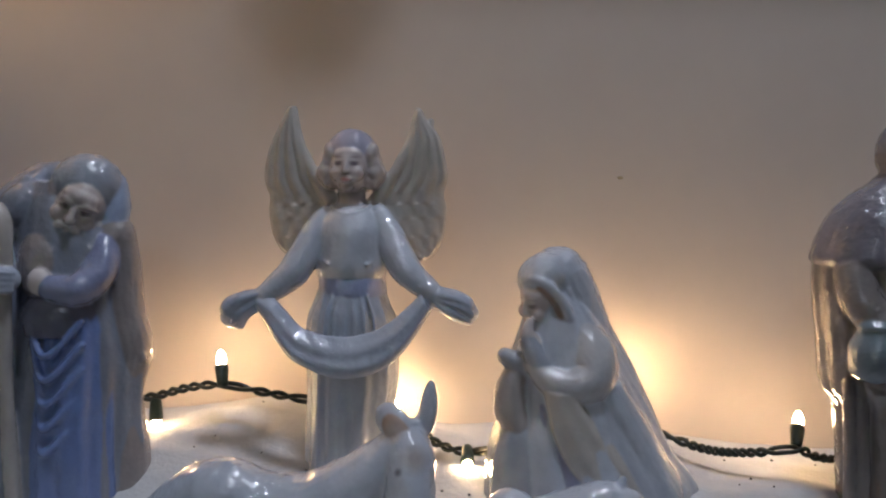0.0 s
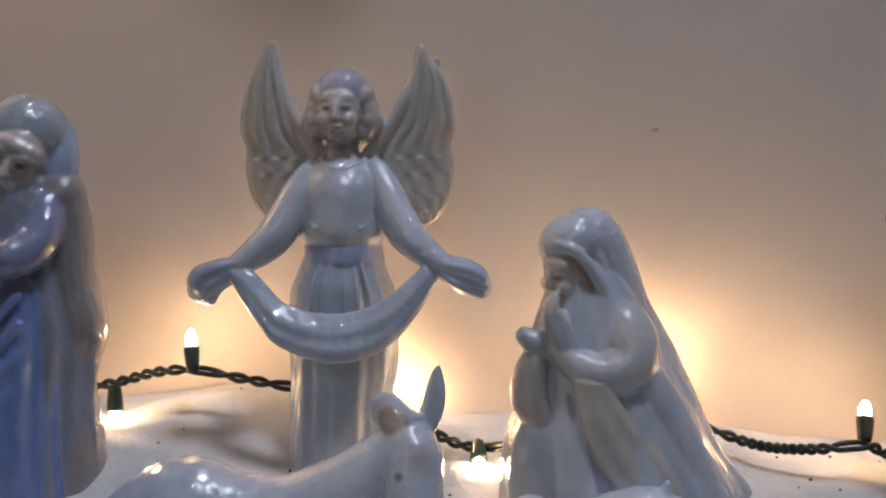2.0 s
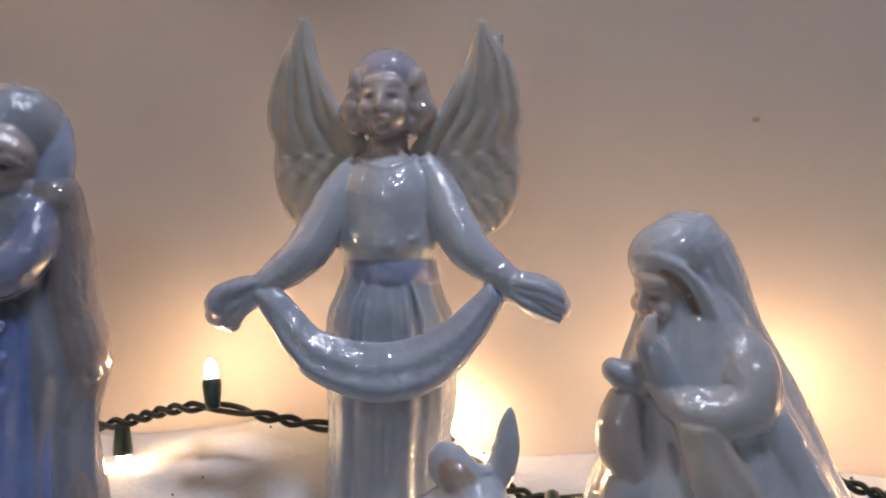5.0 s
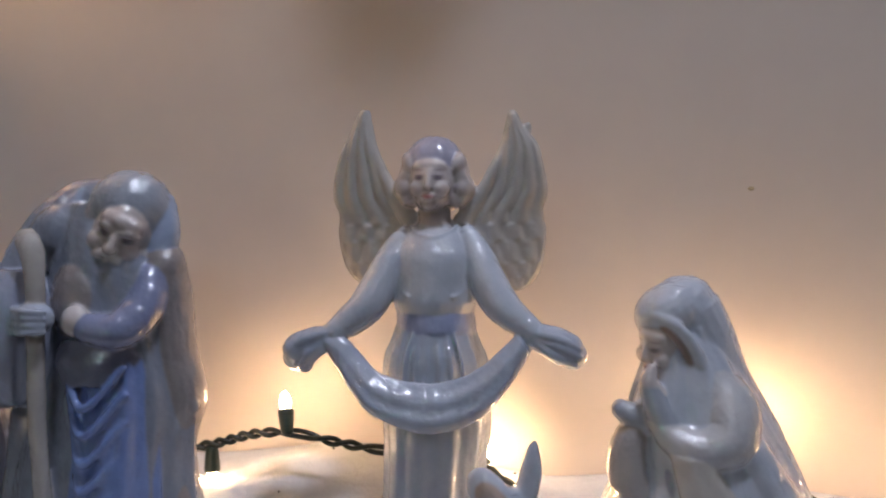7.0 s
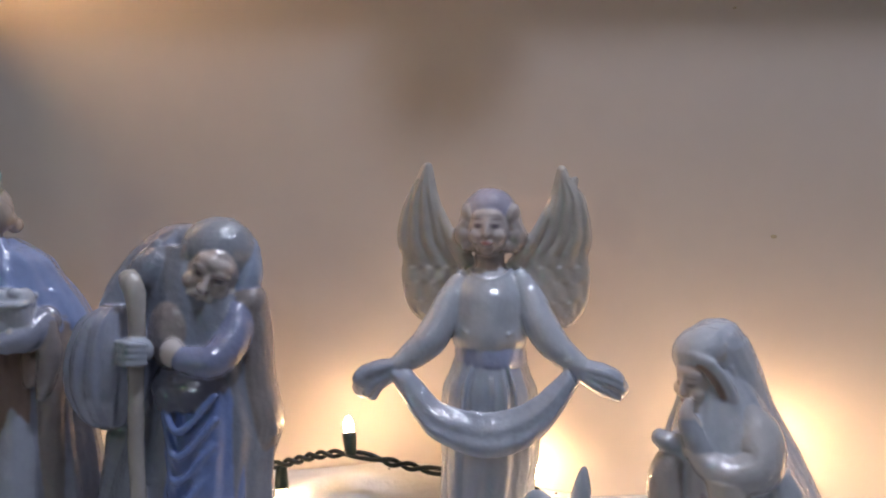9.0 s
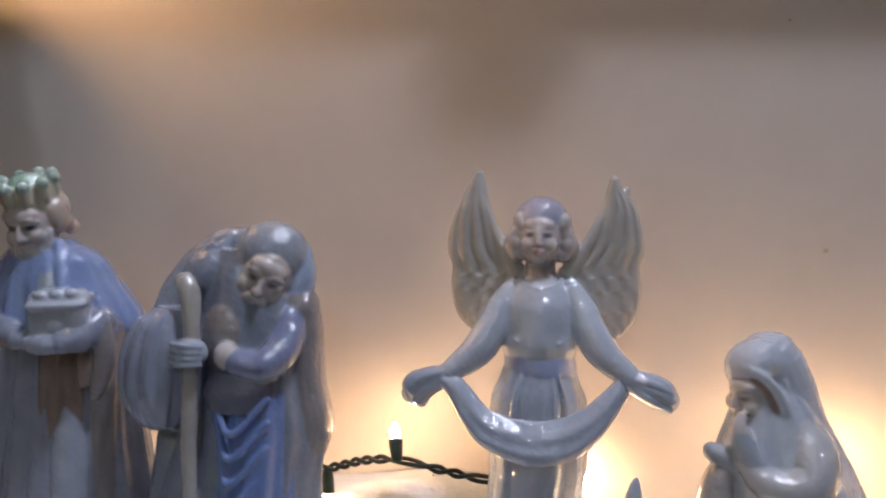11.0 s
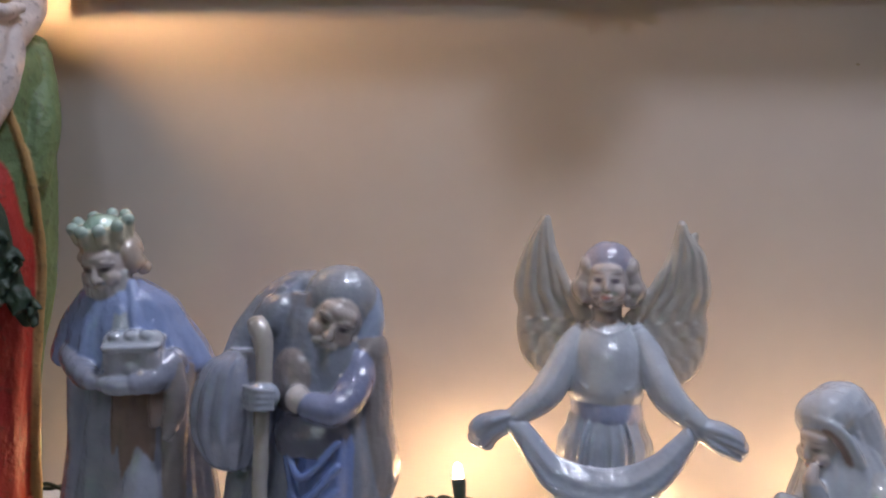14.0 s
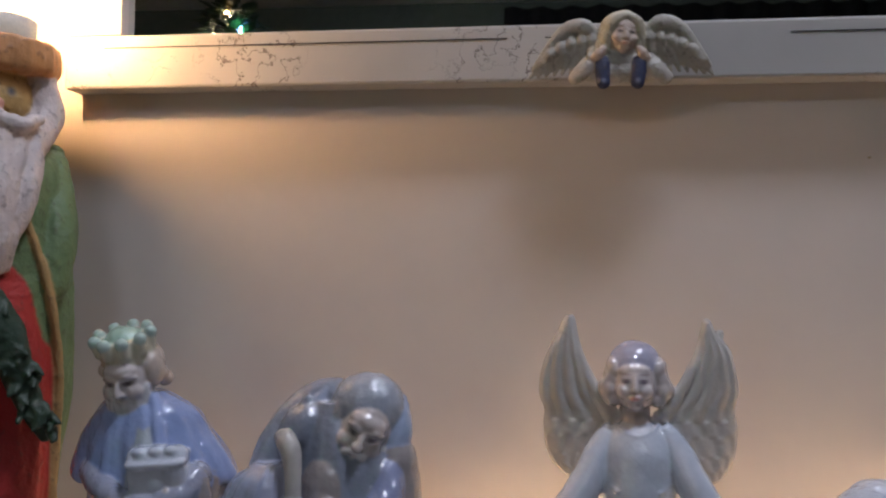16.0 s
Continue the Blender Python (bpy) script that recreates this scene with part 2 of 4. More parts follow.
        self.tube([(-0.14 * s, -0.83 * s, -0.53 * s, 0.05 * s), (0, -0.89 * s, -0.54 * s, 0.07 * s), (0.14 * s, -0.83 * s, -0.53 * s, 0.05 * s)], skin)
        if not old:
            self.spot((0, -0.92 * s, -0.47 * s), (0.19 * s, 0.3 * s, 0.085 * s), lip)
        self.turn(at, m)

    def cast(self, name, base, mat, label, category, group="", voxel=0.0008, soft=4, blur=2, wave=0.00045):
        me = bpy.data.meshes.new("clay")
        me.from_pydata([tuple(map(float, v)) for v in self.v], [], self.f)
        me.validate()
        tmp = new("clay", me)
        mod = tmp.modifiers.new("fuse", "REMESH")
        mod.mode, mod.voxel_size, mod.use_smooth_shade = "VOXEL", voxel, True
        if soft:
            sm = tmp.modifiers.new("soft", "SMOOTH")
            sm.factor, sm.iterations = 0.5, soft
        dg = bpy.context.evaluated_depsgraph_get()
        out = bpy.data.meshes.new_from_object(tmp.evaluated_get(dg))
        bpy.data.objects.remove(tmp)
        tree = BVHTree.FromPolygons([Vector(v) for v in self.v], self.f)
        n = len(out.vertices)
        co = np.empty(n * 3)
        out.vertices.foreach_get("co", co)
        co = co.reshape(n, 3)
        col = np.ones((n, 4))
        table = np.array(self.c, float)
        for i in range(n):
            hit = tree.find_nearest(co[i])
            col[i, :3] = table[hit[2]]
        ed = np.empty(len(out.edges) * 2, int)
        out.edges.foreach_get("vertices", ed)
        ed = ed.reshape(-1, 2)
        for _ in range(blur):
            acc, cnt = col.copy(), np.ones((n, 1))
            np.add.at(acc, ed[:, 0], col[ed[:, 1]])
            np.add.at(acc, ed[:, 1], col[ed[:, 0]])
            np.add.at(cnt, ed[:, 0], 1)
            np.add.at(cnt, ed[:, 1], 1)
            col = acc / cnt
        for c, r, k, ax in self.spots:
            d = np.linalg.norm(((co - np.array(c)) @ ax) / np.array(r), axis=1)
            w = np.clip(1.4 - d, 0, 1)[:, None]
            col[:, :3] = col[:, :3] * (1 - w) + np.array(k) * w
        # modelling marks: soft upright ripples and small dents in the cast surface
        no = np.empty(n * 3)
        out.vertices.foreach_get("normal", no)
        no = no.reshape(n, 3)
        for i in range(n):
            x, y, z = co[i]
            d = noise.noise(Vector((x * 190, y * 190, z * 75))) + 0.3 * noise.noise(Vector((x * 420, y * 420, z * 330 + 9)))
            co[i] += no[i] * (wave * d)
        out.vertices.foreach_set("co", co.ravel())
        at = out.color_attributes.new("glaze", "FLOAT_COLOR", "POINT")
        at.data.foreach_set("color", col.ravel())
        out.name = name
        out.materials.clear()
        out.materials.append(mat)
        out.transform(Matrix.Translation(-Vector(base)))
        out.shade_smooth()
        ob = new(name, out)
        ob.location = base
        bpy.data.meshes.remove(me)
        return tagged(ob, label, category, group)

# ---- room and shelf ----
WALL = 0.055


M_MARK = plain("ochre_mark", (0.46, 0.38, 0.25), (0.50, 0.42, 0.29), 200, 0.7)


def structure(name, bm, mat, label):
    ob = part(name, bm, mat, None, label)
    return tagged(ob, kind="structure", category=name.split("_")[0])


wall = structure("wall_north", box_bm(-2.6, 2.6, WALL, WALL + 0.15, -1.25, 1.3), M_WALL, "cream painted wall behind the mantel shelf")
for x, z, r in ((0.142, 0.156, 0.0013), (0.118, 0.272, 0.0008)):
    bm = bmesh.new()
    bmesh.ops.create_icosphere(bm, subdivisions=2, radius=r, matrix=Matrix.Translation((x, WALL, z)) @ Matrix.Diagonal((1.3, 0.3, 0.8, 1)))
    part("wall_mark", bm, M_MARK, wall, "small ochre paint mark", True)
structure("wall_west", box_bm(-2.75, -2.6, -3.3, WALL + 0.15, -1.25, 1.3), M_DARKWALL, "dim green painted side wall")
structure("wall_east", box_bm(2.6, 2.75, -3.3, WALL + 0.15, -1.25, 1.3), M_DARKWALL, "dim green painted side wall")
structure("wall_south", box_bm(-2.6, 2.6, -3.3, -3.15, -1.25, 1.3), M_DARKWALL, "dim green painted wall across the room")
structure("floor", box_bm(-2.75, 2.75, -3.3, WALL + 0.15, -1.35, -1.25), M_FLOOR, "brown carpeted floor of the dim room")
structure("ceiling", box_bm(-2.75, 2.75, -3.3, WALL + 0.15, 1.3, 1.4), M_CEIL, "plain painted ceiling")
structure("shelf_mantel", box_bm(-0.75, 0.75, -0.15, WALL, -0.058, -0.018, 0.004), M_WOOD, "white painted mantel shelf under the snow blanket")


def snow_height(x, y):
    back = float(np.interp(x, [-0.35, -0.2, -0.10, -0.06, 0.0, 0.05, 0.17, 0.21, 0.25, 0.35], [0.014, 0.014, 0.022, 0.027, 0.022, 0.018, 0.018, 0.011, 0.006, 0.006]))
    mid = float(np.interp(x, [-0.35, -0.12, -0.03, 0.06, 0.16, 0.22, 0.35], [0.006, 0.014, 0.010, 0.004, 0.006, 0.004, 0.002]))
    z = float(np.interp(y, [-0.15, -0.07, -0.015, 0.03, WALL], [-0.0135, -0.0125, mid, back - 0.002, back]))
    fold = noise.noise(Vector((x * 14 + 6 * y, y * 34, 0.3))) * 0.0062 + noise.noise(Vector((x * 22 + 20 * y, y * 70, 4.0))) * 0.0026
    ease = min(1.0, max(0.15, (y + 0.12) / 0.06))
    return z + fold * ease


NX, NY = 360, 84
xs, ys = np.linspace(-0.46, 0.46, NX), np.linspace(-0.148, WALL - 0.002, NY)
sv = [(x, y, snow_height(x, y)) for y in ys for x in xs] + [(x, y, -0.0178) for y in ys for x in xs]
sf = []
for j in range(NY - 1):
    for i in range(NX - 1):
        a = j * NX + i
        sf.append((a, a + 1, a + NX + 1, a + NX))
        k = a + NX * NY
        sf.append((k, k + NX, k + NX + 1, k + 1))
for i in range(NX - 1):
    for j, flip in ((0, 1), (NY - 1, 0)):
        a = j * NX + i
        q = (a, a + NX * NY, a + 1 + NX * NY, a + 1)
        sf.append(q if flip else q[::-1])
for j in range(NY - 1):
    for i, flip in ((0, 0), (NX - 1, 1)):
        a = j * NX + i
        q = (a, a + NX * NY, a + NX + NX * NY, a + NX)
        sf.append(q if flip else q[::-1])
snow = link_mesh("snow_blanket", sv, sf, M_SNOW, None)
tagged(snow, "white cotton snow blanket with soft folds along the mantel shelf", "snow blanket")
# black flecks caught in the batting
rng = random.Random(4)
fv, ff = [], []
spots = [(rng.uniform(-0.15, 0.3), rng.uniform(-0.03, 0.045)) for _ in range(55)]
for x, y in spots:
    z, s = snow_height(x, y) + 0.0003, rng.uniform(0.0005, 0.0010)
    b = len(fv)
    fv += [(x + s, y, z), (x, y + s, z), (x - s, y, z), (x, y - s, z), (x, y, z + s), (x, y, z - s)]
    ff += [(b, b + 1, b + 4), (b + 1, b + 2, b + 4), (b + 2, b + 3, b + 4), (b + 3, b, b + 4), (b + 1, b, b + 5), (b + 2, b + 1, b + 5), (b + 3, b + 2, b + 5), (b, b + 3, b + 5)]
tagged(link_mesh("flecks", fv, ff, M_FLECK, snow, "tiny black flecks"), kind="stuff")

# ---- mirror ----
MX0, MX1, MZ0, MZ1, RAIL, STILE = -0.320, 0.582, 0.3078, 0.960, 0.030, 0.034
mirror = tagged(new("wall_mirror"), "mirror in a distressed white wooden frame on the wall", "mirror")
mirror.location = (MX0, WALL, MZ0)
mirror.rotation_euler = (0, -radians(0.4), 0)


def rail(x0, x1, z0, z1):
    """A frame rail with a raised outer step and a scribed line."""
    bm = box_bm(x0 - MX0, x1 - MX0, -0.018, 0, z0 - MZ0, z1 - MZ0, 0.0015)
    return part("frame_rail", bm, M_FRAME, mirror, "white painted wood with dark crackle marks")


low_rail = rail(MX0, MX1, MZ0, MZ0 + RAIL)
rail(MX0, MX1, MZ1 - RAIL, MZ1)
rail(MX0, MX0 + STILE, MZ0 + RAIL, MZ1 - RAIL)
rail(MX1 - STILE, MX1, MZ0 + RAIL, MZ1 - RAIL)
for x0, x1 in ((0.024, 0.252), (0.272, 0.335), (0.395, 0.920)):
    part("scribed_line", box_bm(x0, x1, -0.0184, -0.0175, 0.0225, 0.0231), M_FLECK, low_rail, "dark worn groove")
part("mirror_glass", box_bm(STILE - 0.004, MX1 - MX0 - STILE + 0.004, -0.010, -0.004, RAIL - 0.004, MZ1 - MZ0 - RAIL + 0.004), M_MIRROR, mirror, "silvered glass")
# ---- string of lights ----
lights = tagged(new("string_lights"), "string of warm white mini lights on a twisted dark green cord", "string lights")
CORD = [(-0.40, 0.02, 0.020), (-0.30, 0.03, 0.022), (-0.235, 0.03, 0.022), (-0.195, 0.010, 0.018), (-0.160, 0.008, 0.022), (-0.125, 0.010, 0.032), (-0.103, 0.010, 0.0365), (-0.084, 0.012, 0.0415),
        (-0.066, 0.013, 0.0425), (-0.046, 0.012, 0.0395), (-0.024, 0.014, 0.036), (0.008, 0.030, 0.030), (0.032, 0.022, 0.022), (0.046, 0.009, 0.0160), (0.061, 0.008, 0.0125),
        (0.078, 0.002, 0.0175), (0.110, 0.020, 0.026), (0.150, 0.020, 0.028), (0.165, 0.010, 0.0230), (0.184, 0.002, 0.0190), (0.204, -0.003, 0.0200), (0.2245, -0.004, 0.0225), (0.245, -0.002, 0.0175), (0.34, 0.012, 0.012)]


def tube_mesh(path, radius, n=8):
    v, f = [], []
    m = len(path)
    for i in range(m):
        t = path[min(i + 1, m - 1)] - path[max(i - 1, 0)]
        t = t / (np.linalg.norm(t) + 1e-12)
        ref = np.array((0, 0, 1.0)) if abs(t[2]) < 0.9 else np.array((0, 1.0, 0))
        a = np.cross(t, ref)
        a /= np.linalg.norm(a)
        b = np.cross(a, t)
        for j in range(n):
            w = 2 * math.pi * j / n
            v.append(path[i] + radius * (math.cos(w) * a + math.sin(w) * b))
    for i in range(m - 1):
        for j in range(n):
            k = (j + 1) % n
            f.append((i * n + j, i * n + k, (i + 1) * n + k, (i + 1) * n + j))
    f.append(tuple(range(n))[::-1])
    f.append(tuple(range((m - 1) * n, m * n)))
    return v, f


line = smooth_path(CORD, 620)
step = np.r_[0, np.cumsum(np.linalg.norm(np.diff(line, axis=0), axis=1))]
for ph in (0.0, math.pi):
    strand = []
    for i, q in enumerate(line):
        t = line[min(i + 1, len(line) - 1)] - line[max(i - 1, 0)]
        t /= np.linalg.norm(t)
        a = np.cross(t, (0, 1, 0))
        a /= np.linalg.norm(a)
        b = np.cross(t, a)
        w = step[i] / 0.042 * 2 * math.pi * (1 + 0.15 * math.sin(step[i] * 60)) + ph
        strand.append(q + 0.0014 * (math.cos(w) * a + 0.8 * math.sin(w) * b))
    link_mesh("cord_strand", *tube_mesh(strand, 0.0012), M_CORD, lights, "dark green twisted wire")


def turned(profile, n=16):
    """Lathe rows (height, radius) round the z axis into verts and faces."""
    v, f = [], []
    for h, r in profile:
        for j in range(n):
            a = 2 * math.pi * j / n
            v.append((r * math.cos(a), r * math.sin(a), h))
    for i in range(len(profile) - 1):
        for j in range(n):
            k = (j + 1) % n
            f.append((i * n + j, i * n + k, (i + 1) * n + k, (i + 1) * n + j))
    f += [tuple(range(n))[::-1], tuple(range((len(profile) - 1) * n, len(profile) * n))]
    return v, f


SOCKET = turned([(0, 0.0020), (0.001, 0.0028), (0.0035, 0.0031), (0.009, 0.0036), (0.0112, 0.0037), (0.0118, 0.0030)])
BULB = turned([(0.0105, 0.0018), (0.013, 0.0024), (0.016, 0.0025), (0.0185, 0.0019), (0.0200, 0.0009), (0.0205, 0.0002)], 12)


def light_unit(foot, way):
    m = Vector(way).normalized().to_track_quat("Z", "Y").to_matrix().to_4x4()
    m.translation = foot
    s = link_mesh("light_socket", *SOCKET, M_SOCKET, lights, "green plastic socket")
    s.matrix_local = m
    link_mesh("bulb", *BULB, M_BULB, s, "glowing warm white mini bulb")


light_unit((-0.0680, 0.0110, 0.0420), (-0.22, 0.50, 1.0))
light_unit((-0.1035, 0.010, 0.0355), (0.05, -0.10, -1.0))
light_unit((0.014, 0.030, 0.021), (0.55, 0.35, 0.6))
light_unit((0.061, 0.009, 0.0150), (0.05, -0.9, -0.48))
light_unit((0.146, 0.022, 0.0330), (0.02, 0.25, 1.0))
light_unit((0.128, 0.026, 0.0290), (0.05, 0.35, 0.8))
light_unit((0.2245, -0.002, 0.0235), (0.30, 0.80, 0.85))
light_unit((-0.185, 0.010, 0.020), (-0.1, 0.3, -0.4))
light_unit((-0.255, 0.032, 0.023), (-0.1, 0.3, 0.9))

# ---- figurines ----
WHITE, PALE, CREAM = (0.505, 0.545, 0.62), (0.405, 0.455, 0.55), (0.53, 0.50, 0.465)
BLUE, DEEP, LAV = (0.26, 0.34, 0.58), (0.17, 0.25, 0.52), (0.35, 0.37, 0.47)
GREY, TAUPE, BROWN = (0.34, 0.37, 0.42), (0.36, 0.33, 0.32), (0.28, 0.20, 0.17)
SKIN, HAIR, DARK = (0.60, 0.54, 0.52), (0.50, 0.45, 0.46), (0.09, 0.08, 0.085)
SET = "porcelain nativity figurines"


def angel():
    c = Clay()
    # skirt, blouse and belt
    c.loft([(-0.004, 0.001, 0, 0.0225, 0.021), (0.0, 0.001, 0, 0.0225, 0.021), (0.035, 0.0015, 0, 0.0220, 0.019), (0.053, 0.0022, 0, 0.0230, 0.019), (0.080, 0.0012, 0.001, 0.0226, 0.0178), (0.090, 0.0012, 0.001, 0.0192, 0.0158), (0.100, 0.0012, 0.002, 0.0160, 0.0135)], PALE, [(11, 0.055, 0.02, 0.4)])
    c.loft([(0.1000, 0.0008, 0.002, 0.0150, 0.0125), (0.1030, 0.0008, 0.002, 0.0172, 0.0150), (0.1075, 0.0008, 0.0015, 0.0178, 0.0158), (0.115, 0.0008, 0.0015, 0.0172, 0.0150), (0.125, 0.0008, 0.002, 0.0168, 0.0140), (0.1315, 0.0005, 0.003, 0.0155, 0.0122), (0.1365, 0.0003, 0.004, 0.0120, 0.0100), (0.1395, 0.0, 0.005, 0.0075, 0.0070)], WHITE, [(5, 0.018, 0.0, 1.0)])
    c.loft([(0.0935, 0.0018, 0.0015, 0.0166, 0.0148), (0.0955, 0.0018, 0.0015, 0.0174, 0.0155), (0.1010, 0.0012, 0.0015, 0.0170, 0.0150), (0.1035, 0.0012, 0.0015, 0.0160, 0.0140)], (0.36, 0.41, 0.60), levels=14)
    c.loft([(0.132, 0.0, 0.006, 0.0085, 0.0098), (0.138, 0.0, 0.006, 0.0074, 0.0092), (0.143, -0.0004, 0.0075, 0.0070, 0.0070), (0.152, -0.0008, 0.0095, 0.0076, 0.0066)], (0.53, 0.47, 0.46), levels=12)
    c.ball((-0.0006, 0.0150, 0.1515), (0.0132, 0.0085, 0.0072), (0.49, 0.44, 0.43))
    # scooped neckline and blouse creases
    c.tube([(-0.0098, 0.0015, 0.1390, 0.0008), (-0.0065, -0.0042, 0.1362, 0.0009), (0.0, -0.0072, 0.1345, 0.0009), (0.0065, -0.0042, 0.1364, 0.0009), (0.0100, 0.0015, 0.1394, 0.0008)], WHITE)
    for s in (-1, 1):
        c.tube([(0.0008 + s * 0.0150, -0.0055, 0.1130, 0.0008), (0.0008 + s * 0.0095, -0.0118, 0.1098, 0.0009)], WHITE)
    # face and bobbed hair
    LILAC, BOB, FAIR = (0.40, 0.39, 0.49), (0.49, 0.44, 0.43), (0.57, 0.51, 0.50)
    c.face(pose(-0.0010, 0.0040, 0.1576, 0, 0, -3), 0.0126, FAIR, (0.38, 0.32, 0.32), (0.17, 0.14, 0.17), (0.58, 0.28, 0.28), False, 0.72)
    c.ball((-0.0010, 0.0098, 0.1653), (0.0130, 0.0130, 0.0127), LILAC, n=32)
    c.ball((-0.0008, 0.0150, 0.1560), (0.0150, 0.0095, 0.0115), BOB)
    for s in (-1, 1):
        x = -0.0004
        c.ball((x + s * 0.0100, 0.0055, 0.1640), (0.0042, 0.0068, 0.0068), BOB, 0, s * 16)
        c.ball((x + s * 0.0112, 0.0070, 0.1600), (0.0046, 0.0080, 0.0085), BOB, 0, -s * 8)
        c.ball((x + s * 0.0124, 0.0060, 0.1550), (0.0054, 0.0078, 0.0064), BOB)
        c.ball((x + s * 0.0102, 0.0060, 0.1508), (0.0050, 0.0070, 0.0044), BOB)
        for k in range(2):
            c.tube([(x + s * 0.0100, 0.001 + 0.004 * k, 0.1650, 0.0012), (x + s * (0.0148 + 0.001 * k), 0.001 + 0.004 * k, 0.1570, 0.0014), (x + s * 0.0120, 0.000 + 0.004 * k, 0.1490, 0.0012)], BOB)
        c.spot((x + s * 0.0050, -0.005, 0.1545), 0.0020, (0.58, 0.47, 0.45))
    # sleeves
    c.tube([(-0.0128, 0.003, 0.1330, 0.0058), (-0.0178, 0.000, 0.1240, 0.0072), (-0.0222, -0.004, 0.1135, 0.0080), (-0.0285, -0.008, 0.1035, 0.0078), (-0.0395, -0.012, 0.0945, 0.0056)], WHITE)
    c.tube([(0.0142, 0.003, 0.1340, 0.0058), (0.0195, 0.000, 0.1255, 0.0072), (0.0240, -0.004, 0.1160, 0.0080), (0.0305, -0.008, 0.1062, 0.0078), (0.0425, -0.012, 0.0970, 0.0055)], WHITE)
    for k in range(2):
        c.tube([(-0.0310 - 0.0050 * k, -0.0135 - 0.001 * k, 0.1070 - 0.004 * k, 0.0007), (-0.0285 - 0.0050 * k, -0.0152 - 0.001 * k, 0.1010 - 0.0036 * k, 0.0010)], WHITE)
        c.tube([(0.0345 + 0.0050 * k, -0.0135 - 0.001 * k, 0.1085 - 0.004 * k, 0.0007), (0.0315 + 0.0050 * k, -0.0152 - 0.001 * k, 0.1030 - 0.0034 * k, 0.0010)], WHITE)
    # the cloth: bunched ends over the wrists and a deep swag between
    c.tube([(-0.0415, -0.013, 0.0920, 0.0052), (-0.0490, -0.013, 0.0895, 0.0068), (-0.0555, -0.012, 0.0855, 0.0076), (-0.0575, -0.011, 0.0825, 0.0058)], PALE, 0.8)
    c.tube([(-0.0530, -0.013, 0.0850, 0.0060), (-0.0535, -0.012, 0.0795, 0.0036)], PALE, 0.8)
    c.tube([(-0.0440, -0.0160, 0.0940, 0.0020), (-0.0510, -0.0170, 0.0915, 0.0024), (-0.0575, -0.0155, 0.0865, 0.0018)], PALE)
    c.tube([(-0.0450, -0.0160, 0.0895, 0.0020), (-0.0510, -0.0168, 0.0855, 0.0022), (-0.0550, -0.0155, 0.0800, 0.0018)], PALE)
    c.tube([(0.0425, -0.013, 0.0955, 0.0052), (0.0505, -0.013, 0.0930, 0.0068), (0.0570, -0.012, 0.0895, 0.0076), (0.0600, -0.011, 0.0870, 0.0060)], PALE, 0.8)
    for dz, dx in ((0.003, 0.0), (-0.0005, 0.001), (-0.004, -0.001)):
        c.tube([(0.0450, -0.0160, 0.0945 + 0.6 * dz, 0.0017), (0.0535 + dx, -0.0172, 0.0918 + dz, 0.0020), (0.0620 + dx, -0.0152, 0.0875 + dz, 0.0016)], PALE)
    c.ribbon([(-0.0440, -0.013, 0.0945, -0.0440, -0.014, 0.0880), (-0.0345, -0.0155, 0.0925, -0.0385, -0.018, 0.0808), (-0.0275, -0.0172, 0.0862, -0.0322, -0.021, 0.0722), (-0.0200, -0.0190, 0.0792, -0.0235, -0.024, 0.0632), (-0.0075, -0.0197, 0.0760, -0.0080, -0.0262, 0.0570), (0.0035, -0.0200, 0.0757, 0.0045, -0.0268, 0.0560), (0.0150, -0.0197, 0.0785, 0.0170, -0.0255, 0.0590), (0.0240, -0.0187, 0.0838, 0.0268, -0.0235, 0.0655), (0.0308, -0.0170, 0.0902, 0.0355, -0.020, 0.0762), (0.0370, -0.0145, 0.0965, 0.0430, -0.015, 0.0885)], PALE, 0.0034,
             lambda u, v: 0.0022 * math.sin(math.pi * v) + 0.0004 * math.cos(2 * math.pi * (2.3 * v + 0.25 * math.sin(3 * u))) * math.sin(math.pi * min(1, 1.6 * abs(u - 0.5) + 0.25)))
    for x in (-0.0105, -0.0060, -0.0015, 0.0035, 0.0085, 0.0130):
        c.tube([(0.0012 + x * 0.75, -0.0122, 0.0945, 0.0007), (0.0012 + x, -0.0152, 0.0850, 0.0013), (0.0014 + x * 1.1, -0.0166, 0.0740, 0.0011)], PALE)
    # wings: bent plates, long quills above and small overlapping feathers below

    def quills(u, v):
        top = max(0.0, min(1.0, (0.62 - u) / 0.15))
        long = abs(math.sin(math.pi * (4.2 * v + 0.5 * u)))
        row, col = u * 13 + 0.6 * math.sin(7 * v), v * 4 + 0.5 * (int(u * 13) % 2) + 0.3 * math.sin(9 * u)
        small = math.sqrt(max(0.0, 1 - ((row % 1) - 0.2) ** 2)) * abs(math.sin(math.pi * col))
        return 0.0016 * math.sin(math.pi * v) + top * 0.0015 * long + (1 - top) * 0.0010 * small

    def wing(rows):
        c.ribbon(rows, CREAM, 0.0042, quills, nv=44, levels=90)

